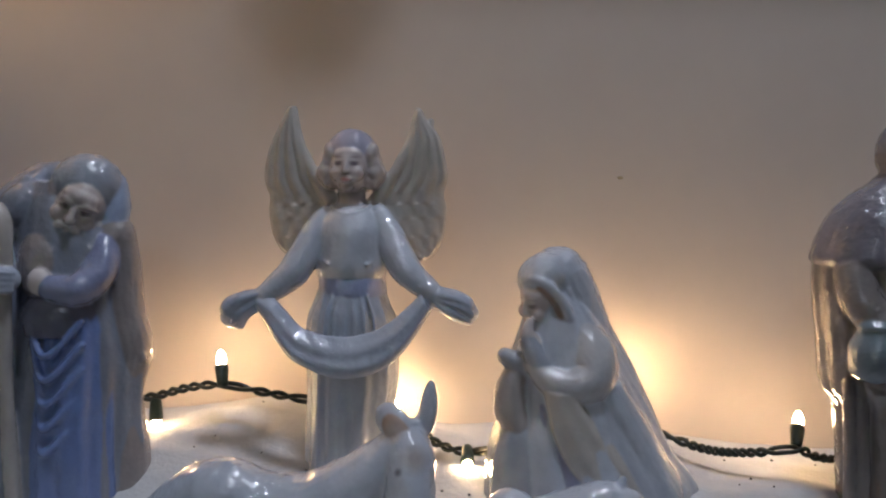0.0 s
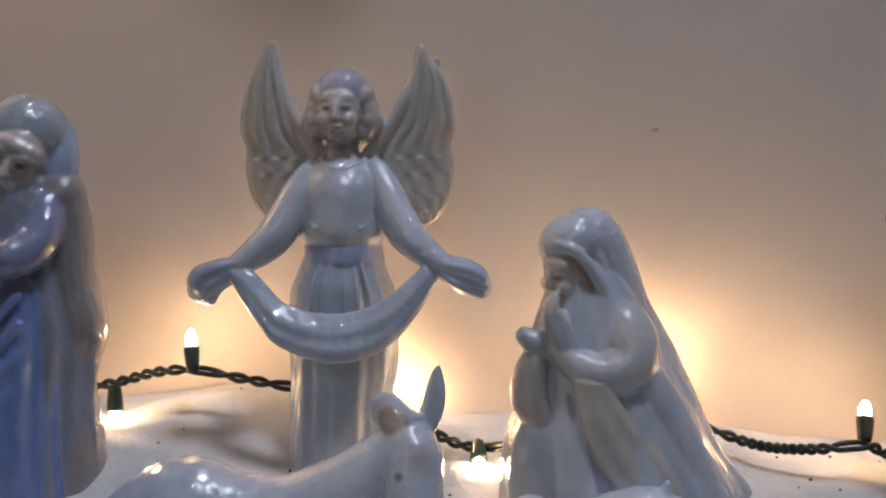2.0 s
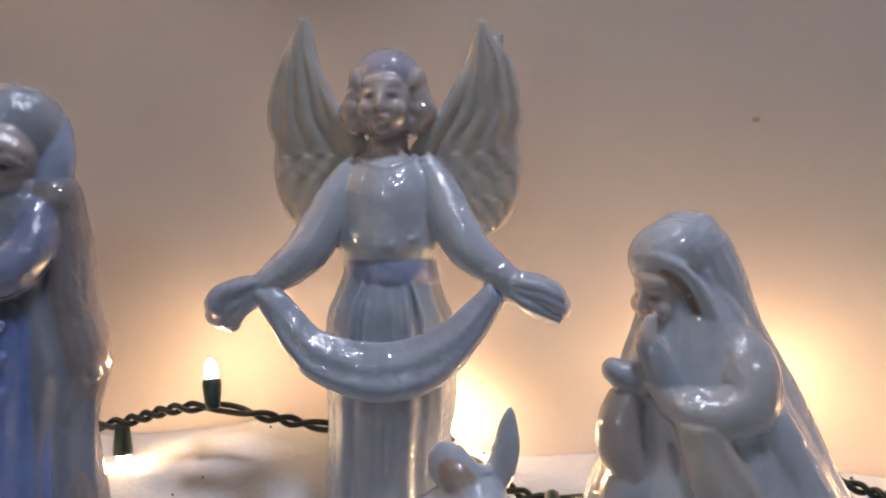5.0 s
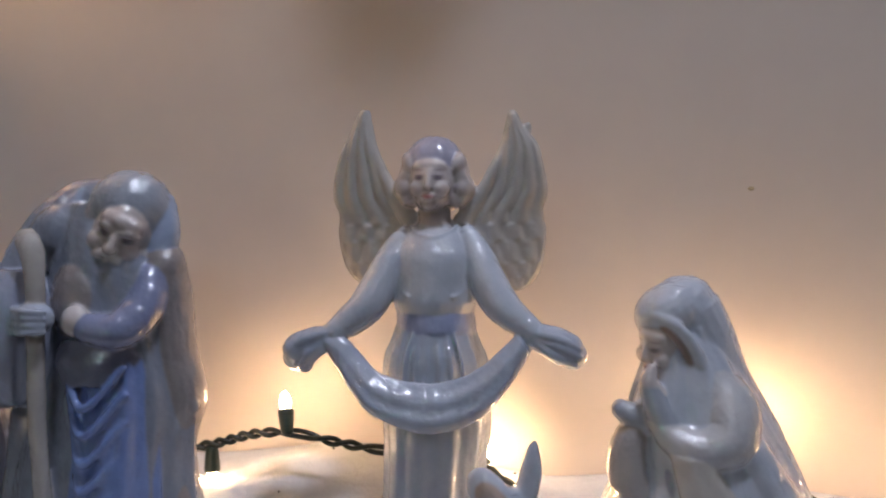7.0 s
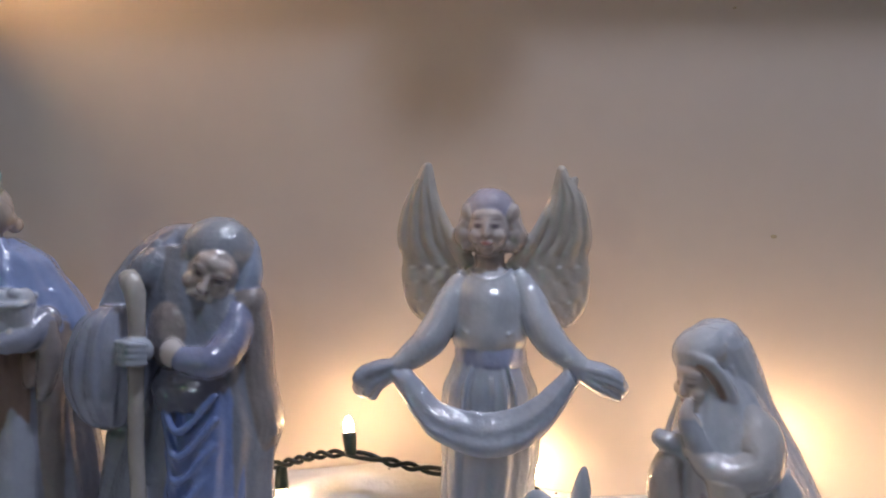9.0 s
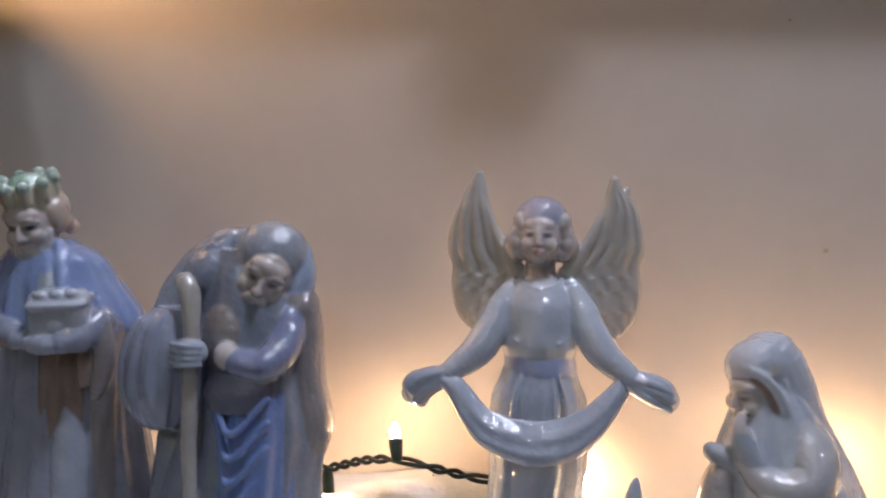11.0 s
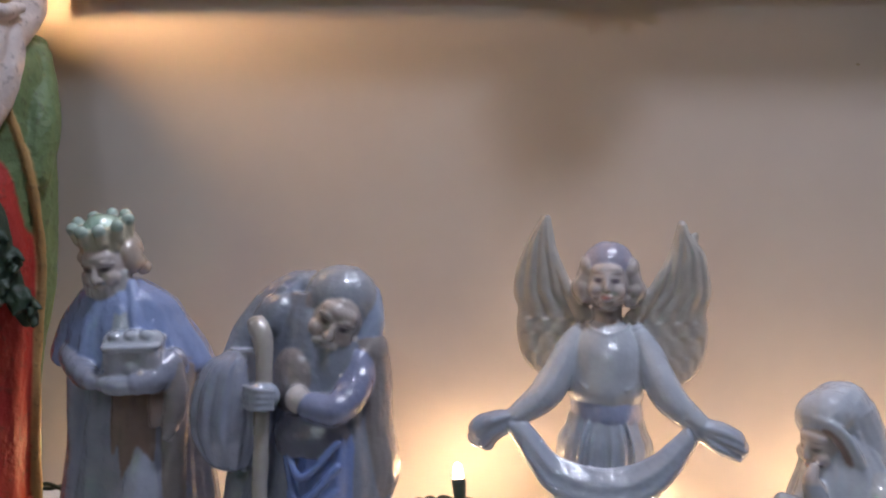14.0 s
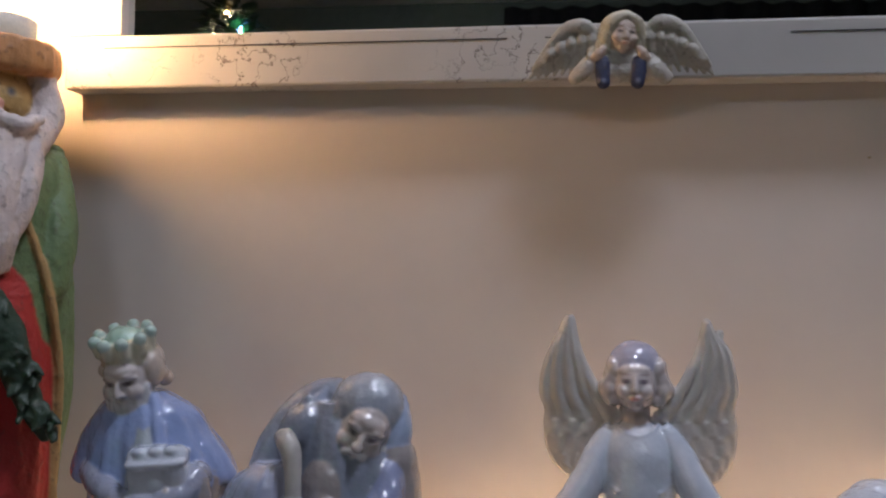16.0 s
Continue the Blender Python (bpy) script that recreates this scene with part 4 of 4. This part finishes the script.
def king():
    c = Clay()
    LAV, TAUPE, PALE = (0.30, 0.32, 0.41), (0.29, 0.26, 0.26), (0.38, 0.41, 0.49)
    c.loft([(-0.004, -0.225, -0.020, 0.045, 0.030), (0.010, -0.225, -0.020, 0.044, 0.030), (0.035, -0.225, -0.020, 0.0405, 0.028), (0.065, -0.226, -0.020, 0.0365, 0.025), (0.100, -0.226, -0.020, 0.0345, 0.023), (0.115, -0.226, -0.020, 0.030, 0.021)], LAV, [(13, 0.05, 0.04, 0.5)])
    c.loft([(0.1055, -0.2300, -0.021, 0.0380, 0.027), (0.1085, -0.2300, -0.021, 0.0408, 0.029), (0.118, -0.2310, -0.022, 0.0380, 0.0270), (0.130, -0.2325, -0.024, 0.0310, 0.0230), (0.141, -0.2325, -0.026, 0.0235, 0.0175), (0.149, -0.2360, -0.027, 0.0120, 0.012)], BLUE, [(10, 0.05, 0.012, 0.1)])
    c.loft([(-0.003, -0.213, -0.040, 0.0135, 0.013), (0.05, -0.2145, -0.038, 0.0120, 0.011), (0.080, -0.2165, -0.036, 0.007, 0.008)], PALE, [(5, 0.05, 0.02, 0.5)])
    c.loft([(0.050, -0.219, -0.032, 0.0160, 0.014), (0.080, -0.219, -0.033, 0.0150, 0.014), (0.102, -0.219, -0.034, 0.0140, 0.013)], BROWN, [(9, 0.07, 0.03, 0.8)], levels=24)
    c.loft([(0.104, -0.2225, -0.0430, 0.0115, 0.0095), (0.125, -0.2250, -0.0390, 0.0130, 0.0095), (0.141, -0.2310, -0.0345, 0.0112, 0.0085), (0.148, -0.2345, -0.0315, 0.0080, 0.0070)], (0.37, 0.42, 0.47), [(6, 0.04, 0.03, 0.2)], levels=20)
    for s in (-1, 1):
        c.tube([(-0.233 + s * 0.0085, -0.036, 0.147, 0.0032), (-0.2295 + s * 0.0115, -0.043, 0.130, 0.0036), (-0.227 + s * 0.0145, -0.047, 0.112, 0.0034)], BLUE)
        c.tube([(-0.2265 + s * 0.027, -0.030, 0.110, 0.0065), (-0.2250 + s * 0.0250, -0.035, 0.090, 0.0065), (-0.2245 + s * 0.0245, -0.036, 0.060, 0.0060), (-0.2250 + s * 0.0270, -0.036, 0.0, 0.0070)], TAUPE if s > 0 else LAV)
        c.tube([(-0.2260 + s * 0.0250, -0.040, 0.112, 0.0075), (-0.2220 + s * 0.0180, -0.050, 0.1060, 0.0065), (-0.2210 + s * 0.0110, -0.056, 0.1040, 0.0050)], LAV)
    # jewelled casket on the palms
    at = c.mark()
    c.block((0, 0, -0.0015), (0.0130, 0.0098, 0.0100), (0.48, 0.50, 0.57))
    c.block((0, 0, 0.0086), (0.0136, 0.0103, 0.0014), WHITE)
    c.tube([(-0.0085, 0, 0.0085, 0.0058), (0.0085, 0, 0.0085, 0.0058)], WHITE, 1.2)
    for k in range(3):
        c.ball((-0.0070 + 0.007 * k, -0.0030, 0.0128), (0.0034, 0.0034, 0.0024), WHITE)
    c.ball((0, -0.0092, -0.0010), (0.0040, 0.0014, 0.0036), WHITE)
    c.turn(at, pose(-0.2150, -0.0480, 0.1135, 10, -4, 14))
    c.tube([(-0.2300, -0.0530, 0.1040, 0.0046), (-0.2180, -0.0585, 0.1025, 0.0042), (-0.2040, -0.0520, 0.1050, 0.0044)], PALE)
    for k in range(4):
        c.tube([(-0.2085 + 0.0028 * k, -0.0560 + 0.002 * k, 0.1030, 0.0013), (-0.2075 + 0.0028 * k, -0.0565 + 0.002 * k, 0.1090, 0.0013)], SKIN)
    # hanging sleeve
    c.tube([(-0.1990, -0.0420, 0.1120, 0.0050), (-0.1965, -0.0430, 0.0980, 0.0056), (-0.1985, -0.0430, 0.0850, 0.0046), (-0.2010, -0.0430, 0.0780, 0.0026)], TAUPE)
    c.tube([(-0.2060, -0.0440, 0.1080, 0.0036), (-0.2050, -0.0450, 0.0950, 0.0040), (-0.2060, -0.0440, 0.0840, 0.0026)], BROWN)
    # bowed head with beard, curls and knobbed crown
    at = c.mark()
    HAIRY, GILT, LEAF = (0.50, 0.42, 0.36), (0.56, 0.53, 0.40), (0.44, 0.56, 0.50)
    c.face(pose(0, -0.0020, -0.0020, 0, 0, 0), 0.0138, (0.58, 0.52, 0.50), (0.42, 0.37, 0.35), (0.10, 0.08, 0.09), SKIN, True)
    c.ball((0.0010, 0.0050, 0.0030), (0.0142, 0.0118, 0.0135), HAIRY)
    c.ball((0.0105, 0.0010, 0.0010), (0.0058, 0.0070, 0.0092), HAIRY)
    for k in (-1, 1):
        for j in range(3):
            c.ball((k * (0.0118 + 0.0006 * j), 0.0000 + 0.0035 * j, 0.0020 - 0.0045 * j), (0.0040, 0.0042, 0.0042), HAIRY)
        c.tube([(0, -0.0135, -0.0045, 0.0010), (k * 0.0034, -0.0124, -0.0060, 0.0014), (k * 0.0056, -0.0098, -0.0092, 0.0010)], WHITE)
    for k in range(7):
        u = (k - 3) / 3
        c.tube([(0.0096 * u, -0.0112 + 0.0040 * u * u, -0.0066 + 0.002 * u * u, 0.0022), (0.0074 * u, -0.0130 + 0.0034 * u * u, -0.0120, 0.0026), (0.0046 * u, -0.0122, -0.0168 + 0.0015 * u * u, 0.0020)], (0.58, 0.57, 0.58))
    c.loft([(0.0060, -0.0005, 0.0020, 0.0118, 0.0116), (0.0085, -0.0005, 0.0020, 0.0126, 0.0122), (0.0150, -0.0005, 0.0020, 0.0122, 0.0118), (0.0180, -0.0005, 0.0020, 0.0112, 0.0108)], GILT, [(9, 0.05, 0.05, 0)], levels=16)
    for k in range(9):
        a = 2 * math.pi * (k + 0.3) / 9
        x, y = -0.0005 + math.cos(a) * 0.0116, 0.0020 + math.sin(a) * 0.0112
        c.tube([(x, y, 0.0120, 0.0030), (x * 1.06, y * 1.06, 0.0160, 0.0028)], GILT)
        c.ball((x * 1.12, y * 1.12, 0.0184), 0.0031, LEAF)
    c.ball((-0.0005, 0.0020, 0.0165), (0.0090, 0.0090, 0.0062), (0.36, 0.53, 0.43))
    c.turn(at, pose(-0.2375, -0.0340, 0.1580, 20, -6, 0))
    c.cast("king_figurine", (-0.225, -0.020, 0.0), M_PORC, "blue-caped porcelain king with a green crown holding a casket", "figurine", SET, voxel=0.00065, soft=5, wave=0.0004)


def father_christmas():
    c = Clay()
    GREEN, RED, BEARD, GOLD, FIR = (0.13, 0.20, 0.09), (0.42, 0.03, 0.025), (0.62, 0.53, 0.50), (0.40, 0.25, 0.10), (0.025, 0.05, 0.03)
    X = -0.3365
    c.loft([(-0.010, X, -0.010, 0.043, 0.034), (0.02, X, -0.010, 0.043, 0.034), (0.09, X, -0.010, 0.041, 0.033), (0.143, X, -0.010, 0.0475, 0.036), (0.228, X, -0.010, 0.0450, 0.034), (0.257, X, -0.010, 0.0410, 0.031), (0.274, X, -0.010, 0.029, 0.024), (0.290, X, -0.010, 0.020, 0.020)], GREEN, [(7, 0.03, 0.03, 0.3)])
    c.loft([(-0.010, X + 0.002, -0.022, 0.036, 0.033), (0.10, X + 0.002, -0.022, 0.0370, 0.032), (0.16, X + 0.002, -0.022, 0.0365, 0.031), (0.205, X + 0.002, -0.022, 0.028, 0.025), (0.235, X, -0.018, 0.020, 0.020)], RED, [(9, 0.03, 0.02, 0.3)])
    for s in (-1, 1):
        c.tube([(X + s * 0.022, -0.040, 0.232, 0.0018), (X + s * 0.034, -0.038, 0.196, 0.0022), (X + s * 0.0405, -0.032, 0.150, 0.0023), (X + s * 0.0390, -0.032, 0.090, 0.0023), (X + s * 0.0420, -0.031, 0.0, 0.0024)], GOLD)
        c.tube([(X + s * 0.032, -0.006, 0.262, 0.012), (X + s * 0.036, -0.022, 0.225, 0.0125), (X + s * 0.0350, -0.030, 0.198, 0.009)], GREEN)
        c.tube([(X + s * 0.027, -0.020, 0.304, 0.0085), (X + s * 0.030, -0.020, 0.286, 0.0100), (X + s * 0.024, -0.030, 0.270, 0.009)], BEARD)
        c.tube([(X + 0.006, -0.046, 0.281, 0.0040), (X + 0.006 + s * 0.012, -0.046, 0.277, 0.0045), (X + 0.006 + s * 0.021, -0.040, 0.281, 0.0030)], BEARD)
        c.spot((X + 0.006 + s * 0.0085, -0.0388, 0.2945), 0.0026, DARK)
    c.ball((X + 0.003, -0.020, 0.292), (0.0225, 0.0215, 0.0210), (0.50, 0.32, 0.12))
    c.ball((X + 0.006, -0.0440, 0.2865), (0.0055, 0.0050, 0.0045), (0.55, 0.25, 0.18))
    for k in range(7):
        u = (k - 3) / 3
        c.tube([(X + 0.004 + u * 0.020, -0.034 - 0.010 * (1 - u * u), 0.272, 0.0065), (X + 0.004 + u * 0.0165 + 0.002 * math.sin(k * 2.3), -0.044 - 0.008 * (1 - u * u), 0.245, 0.0060), (X + 0.005 + u * 0.0125 + 0.002 * math.cos(k * 1.7), -0.047 - 0.006 * (1 - u * u), 0.222 - 0.004 * (1 - u * u), 0.0045), (X + 0.007 + u * 0.007, -0.046 - 0.006 * (1 - u * u), 0.207 - 0.005 * (1 - abs(u)), 0.0022)], BEARD)
    c.loft([(0.3050, X + 0.003, -0.016, 0.0300, 0.0280), (0.3070, X + 0.003, -0.016, 0.0335, 0.0310), (0.3135, X + 0.003, -0.016, 0.0345, 0.0320), (0.3205, X + 0.003, -0.016, 0.0335, 0.0310), (0.3220, X + 0.003, -0.016, 0.0310, 0.0290)], (0.55, 0.26, 0.10), [(13, 0.02, 0.02, 0.3)], levels=16)
    # boughs and a little tree held in front
    c.tube([(X + 0.006, -0.056, 0.192, 0.0075), (X + 0.016, -0.057, 0.172, 0.0085), (X + 0.022, -0.056, 0.150, 0.0070), (X + 0.034, -0.050, 0.126, 0.0050)], FIR)
    c.tube([(X - 0.006, -0.056, 0.190, 0.0075), (X - 0.016, -0.057, 0.165, 0.0085)], FIR)
    rr = random.Random(8)
    for k in range(120):
        z = 0.135 * (1 - (k / 120) ** 0.8)
        w = 0.006 + 0.026 * (1 - z / 0.14)
        a = rr.uniform(math.pi * 0.9, math.pi * 2.1)
        x0, y0 = X - 0.004 + w * 0.8 * math.cos(a), -0.056 + 0.6 * w * math.sin(a)
        c.tube([(x0, y0, z, 0.0042), (x0 + 0.006 * math.cos(a), y0 + 0.005 * math.sin(a), z - 0.006, 0.0018)], FIR, n=8, levels=5)
    for k in range(40):
        u = rr.random()
        x0, z0 = X + 0.006 + 0.028 * u + rr.uniform(-0.006, 0.006), 0.192 - 0.066 * u + rr.uniform(-0.005, 0.005)
        c.tube([(x0, -0.060, z0, 0.0026), (x0 + rr.uniform(-0.005, 0.005), -0.065, z0 - 0.004, 0.0012)], FIR, n=8, levels=5)
    c.tube([(X - 0.002, -0.058, 0.165, 0.0030), (X + 0.004, -0.060, 0.145, 0.0030), (X + 0.008, -0.058, 0.125, 0.0030)], GOLD)
    turn = Matrix.Translation((X, -0.012, 0)) @ Matrix.Rotation(radians(35), 4, "Z") @ Matrix.Translation((-X, 0.012, 0))
    c.turn((0, 0), turn)
    c.cast("father_christmas_figurine", (X, -0.012, -0.006), M_RESIN, "painted bearded winter figure in green coat over red robe", "figurine", voxel=0.001, soft=1, blur=1, wave=0.0007)


def candle():
    root = tagged(new("candle"), "short lit wax candle on the flat hat of the bearded figure", "candle")
    root.location = (-0.327, -0.014, 0.3215)
    link_mesh("wax", *turned([(0, 0.0185), (0.002, 0.0190), (0.012, 0.0190), (0.0135, 0.0175), (0.0125, 0.0120), (0.0118, 0.003)], 32), M_WAX, root, "pale wax")
    link_mesh("wick", *turned([(0.0115, 0.0007), (0.019, 0.0006)], 8), M_FLECK, root, "black wick")
    link_mesh("flame", *turned([(0.017, 0.0010), (0.021, 0.0036), (0.028, 0.0046), (0.038, 0.0036), (0.048, 0.0014), (0.053, 0.0002)], 14), M_FLAME, root, "bright flame")


def ledge_angel():
    c = Clay()
    BLOND, PLUME, CLOTH, NAVY, WARM = (0.46, 0.41, 0.31), (0.36, 0.33, 0.28), (0.42, 0.38, 0.33), (0.020, 0.028, 0.075), (0.52, 0.41, 0.34)
    X = -0.0095
    # robe spread along the ledge, sleeves and boots
    c.ball((X, 0.0250, 0.3125), (0.0245, 0.0095, 0.0066), CLOTH)
    c.ball((X, 0.0240, 0.3185), (0.0120, 0.0090, 0.0080), CLOTH)
    for s in (-1, 1):
        c.tube([(X + s * 0.0090, 0.0230, 0.3195, 0.0042), (X + s * 0.0160, 0.0190, 0.3140, 0.0048), (X + s * 0.0225, 0.0200, 0.3085, 0.0036)], CLOTH)
        c.tube([(X + s * 0.0092, 0.0165, 0.3160, 0.0036), (X + s * 0.0090, 0.0155, 0.3105, 0.0036), (X + s * 0.0085, 0.0150, 0.3058, 0.0036)], NAVY)
        c.spot((X + s * 0.0085, 0.0110, 0.3062), 0.0014, (0.16, 0.17, 0.24))
        c.tube([(X + s * 0.0125, 0.0150, 0.3185, 0.0022), (X + s * 0.0105, 0.0140, 0.3205, 0.0024), (X + s * 0.0090, 0.0135, 0.3225, 0.0016)], WARM)
    # tilted face in parted hair
    at = c.mark()
    c.face(pose(0, 0, 0, 0, 0, 0), 0.0090, WARM, (0.30, 0.24, 0.18), (0.08, 0.06, 0.05), (0.42, 0.22, 0.18), False, 0.8)
    c.ball((0, 0.0058, 0.0028), (0.0096, 0.0080, 0.0100), BLOND)
    for s in (-1, 1):
        for k in range(3):
            c.tube([(s * 0.0008, -0.0045 + 0.003 * k, 0.0100 + 0.0008 * k, 0.0018), (s * (0.0056 + 0.001 * k), -0.0048 + 0.003 * k, 0.0070, 0.0026), (s * (0.0082 + 0.0012 * k), -0.0025 + 0.003 * k, 0.0000, 0.0026), (s * (0.0088 + 0.0022 * k), -0.0010 + 0.002 * k, -0.0075, 0.0024), (s * (0.0100 + 0.0030 * k), 0.0000, -0.0130, 0.0014)], BLOND)
    c.turn(at, pose(X + 0.0010, 0.0185, 0.3298, 4, 6, 10))
    # wings: a thick arched leading edge over three rows of feathers
    for s in (-1, 1):
        lift = 0.0012 if s > 0 else 0.0
        c.tube([(X + s * 0.0110, 0.0240, 0.3270, 0.0030), (X + s * 0.0180, 0.0190, 0.3345 + lift, 0.0040), (X + s * 0.0270, 0.0190, 0.3335 + lift, 0.0036), (X + s * 0.0350, 0.0200, 0.3255 + lift, 0.0026), (X + s * 0.0440, 0.0215, 0.3135 + lift, 0.0012)], PLUME, 0.9)
        for row, (n, reach, base) in enumerate(((5, 0.45, 0.0050), (6, 0.72, 0.0035), (8, 1.0, 0.0015))):
            for k in range(n):
                u = k / (n - 1)
                x0, z0 = 0.0150 + 0.0190 * (1 - u), 0.3320 - 0.0080 * (1 - u) ** 2 + lift
                x1, z1 = 0.0170 + 0.0285 * (1 - u), 0.3095 + 0.0030 * u + lift
                x1, z1 = x0 + (x1 - x0) * reach, z0 + (z1 - z0) * reach
                y = 0.0245 - base
                c.tube([(X + s * x0, y, z0, 0.0018), (X + s * (0.5 * (x0 + x1) - 0.0008), y - 0.0018, 0.5 * (z0 + z1), 0.0023), (X + s * x1, y, z1, 0.0011)], PLUME, 0.7, 12, 12)
    c.v = [(x, 0.0365 - 0.62 * (0.0365 - y), z) for x, y, z in c.v]
    c.spots = [((p[0], 0.0365 - 0.62 * (0.0365 - p[1]), p[2]), r, k, ax) for p, r, k, ax in c.spots]
    c.cast("ledge_angel_ornament", (X, 0.028, 0.3065), M_RESIN, "small winged resin ornament resting on the mirror frame", "ornament", voxel=0.0005, soft=2, blur=1, wave=0.00015)


angel()
kneeling_woman()
resting_animal()
donkey()
robed_man()
shepherd()
king()
father_christmas()
candle()
ledge_angel()

# ---- far side of the room, seen in the mirror ----
tree = tagged(new("christmas_tree"), "dark green tree with coloured lights in the dim room", "tree")
tree.location = (-1.25, -2.45, -1.25)
link_mesh("trunk", *turned([(0, 0.05), (0.4, 0.045), (1.6, 0.02), (2.3, 0.006)], 10), M_FLOOR, tree, "brown trunk")
M_NEEDLE = plain("fir_needles", (0.015, 0.035, 0.018), (0.035, 0.07, 0.035), 30, 0.6)
rng = random.Random(12)
nv, nf = [], []
for k in range(2600):
    h = 0.35 + 2.0 * rng.random() ** 0.9
    r = 0.62 * (2.42 - h) / 2.1 * (0.45 + 0.55 * rng.random())
    a = rng.uniform(0, 2 * math.pi)
    p = np.array((r * math.cos(a), r * math.sin(a), h - 0.25 * r))
    d = np.array((math.cos(a + rng.uniform(-1, 1)), math.sin(a + rng.uniform(-1, 1)), rng.uniform(-0.5, 0.5))) * rng.uniform(0.05, 0.11)
    w = np.cross(d, (0, 0, 1)) * 0.22
    b = len(nv)
    nv += [p, p + d * 0.5 + w, p + d, p + d * 0.5 - w, p + d * 0.5 + np.array((0, 0, 0.012))]
    nf += [(b, b + 1, b + 4), (b + 1, b + 2, b + 4), (b + 2, b + 3, b + 4), (b + 3, b, b + 4), (b, b + 3, b + 2, b + 1)]
tagged(link_mesh("needles", nv, nf, M_NEEDLE, tree, "dark fir needles", False), kind="stuff")
for k, (col, n) in enumerate((((0.1, 1.0, 0.3), 12), ((0.1, 0.2, 1.0), 10), ((1.0, 0.5, 0.1), 12), ((1.0, 0.72, 0.5), 40))):
    mg = glow("tree_bulb_glow", col, 75)
    for j in range(n):
        h = 0.9 + 1.42 * ((j + rng.random()) / n) ** 0.7
        a = rng.uniform(0, math.pi)
        r = 0.60 * (2.42 - h) / 2.1
        o = link_mesh("tree_bulb", *turned([(0, 0.004), (0.008, 0.008), (0.02, 0.006), (0.028, 0.001)], 8), mg, tree, "small coloured light")
        o.location = (r * math.cos(a), r * math.sin(a), h - 0.2 * r)
downlight = tagged(new("ceiling_downlight"), "round white recessed downlight over the mantel", "ceiling light")
downlight.location = (0.22, -0.25, 1.3)
link_mesh("trim_ring", *turned([(0.0, 0.115), (-0.012, 0.115), (-0.016, 0.110), (-0.016, 0.098), (-0.004, 0.096), (0.0, 0.096)], 40), M_WOOD, downlight, "white metal ring")

# three-globe ceiling light further back in the room
M_GLOBE = glow("cool_globe_glow", (0.74, 0.84, 1.0), GLOBE_GLOW)
fitting = tagged(new("ceiling_light"), "ceiling light with three small cool white globes", "ceiling light")
fitting.location = (-0.15, -1.55, 1.3)
link_mesh("canopy", *turned([(0.0, 0.07), (-0.015, 0.068), (-0.03, 0.05), (-0.035, 0.012), (-0.16, 0.010), (-0.165, 0.002)], 28), M_WOOD, fitting, "white canopy and stem")
for a in (20, 140, 260):
    d = Vector((math.cos(radians(a)), math.sin(radians(a)), 0))
    arm = smooth_path([tuple(d * 0.008 + Vector((0, 0, -0.15))), tuple(d * 0.07 + Vector((0, 0, -0.165))), tuple(d * 0.12 + Vector((0, 0, -0.15)))], 14)
    link_mesh("arm", *tube_mesh(arm, 0.006), M_WOOD, fitting, "white metal arm")
    g = link_mesh("globe", *turned([(-0.020, 0.0015), (-0.018, 0.009), (-0.013, 0.0155), (-0.006, 0.019), (0.0, 0.020), (0.007, 0.0188), (0.0135, 0.015), (0.018, 0.009), (0.020, 0.0015)], 16), M_GLOBE, fitting, "glowing glass globe")
    g.location = d * 0.12 + Vector((0, 0, -0.172))

# folded black sheet added to fill the dark area reflected in the mirror
M_BLACK_SHEET = plain("black_sheet", (0.008, 0.008, 0.01), (0.018, 0.017, 0.02), 40, 0.9, 0.3)
cv, cf = [], []
for i in range(161):
    u = i / 160
    y = -3.10 + 0.022 * math.sin(u * 90) + 0.008 * math.sin(u * 37)
    cv += [(-0.36 + 1.7 * u, y, -0.9), (-0.36 + 1.7 * u, y, 1.26), (-0.36 + 1.7 * u, y - 0.006, 1.26), (-0.36 + 1.7 * u, y - 0.006, -0.9)]
for i in range(160):
    a, b = 4 * i, 4 * i + 4
    cf += [(a, b, b + 1, a + 1), (a + 1, b + 1, b + 2, a + 2), (a + 2, b + 2, b + 3, a + 3), (a + 3, b + 3, b, a)]
cf += [(0, 1, 2, 3), (643, 642, 641, 640)]
tagged(link_mesh("curtain", cv, cf, M_BLACK_SHEET), "black folded sheet standing in for the dark area across the room", "curtain")
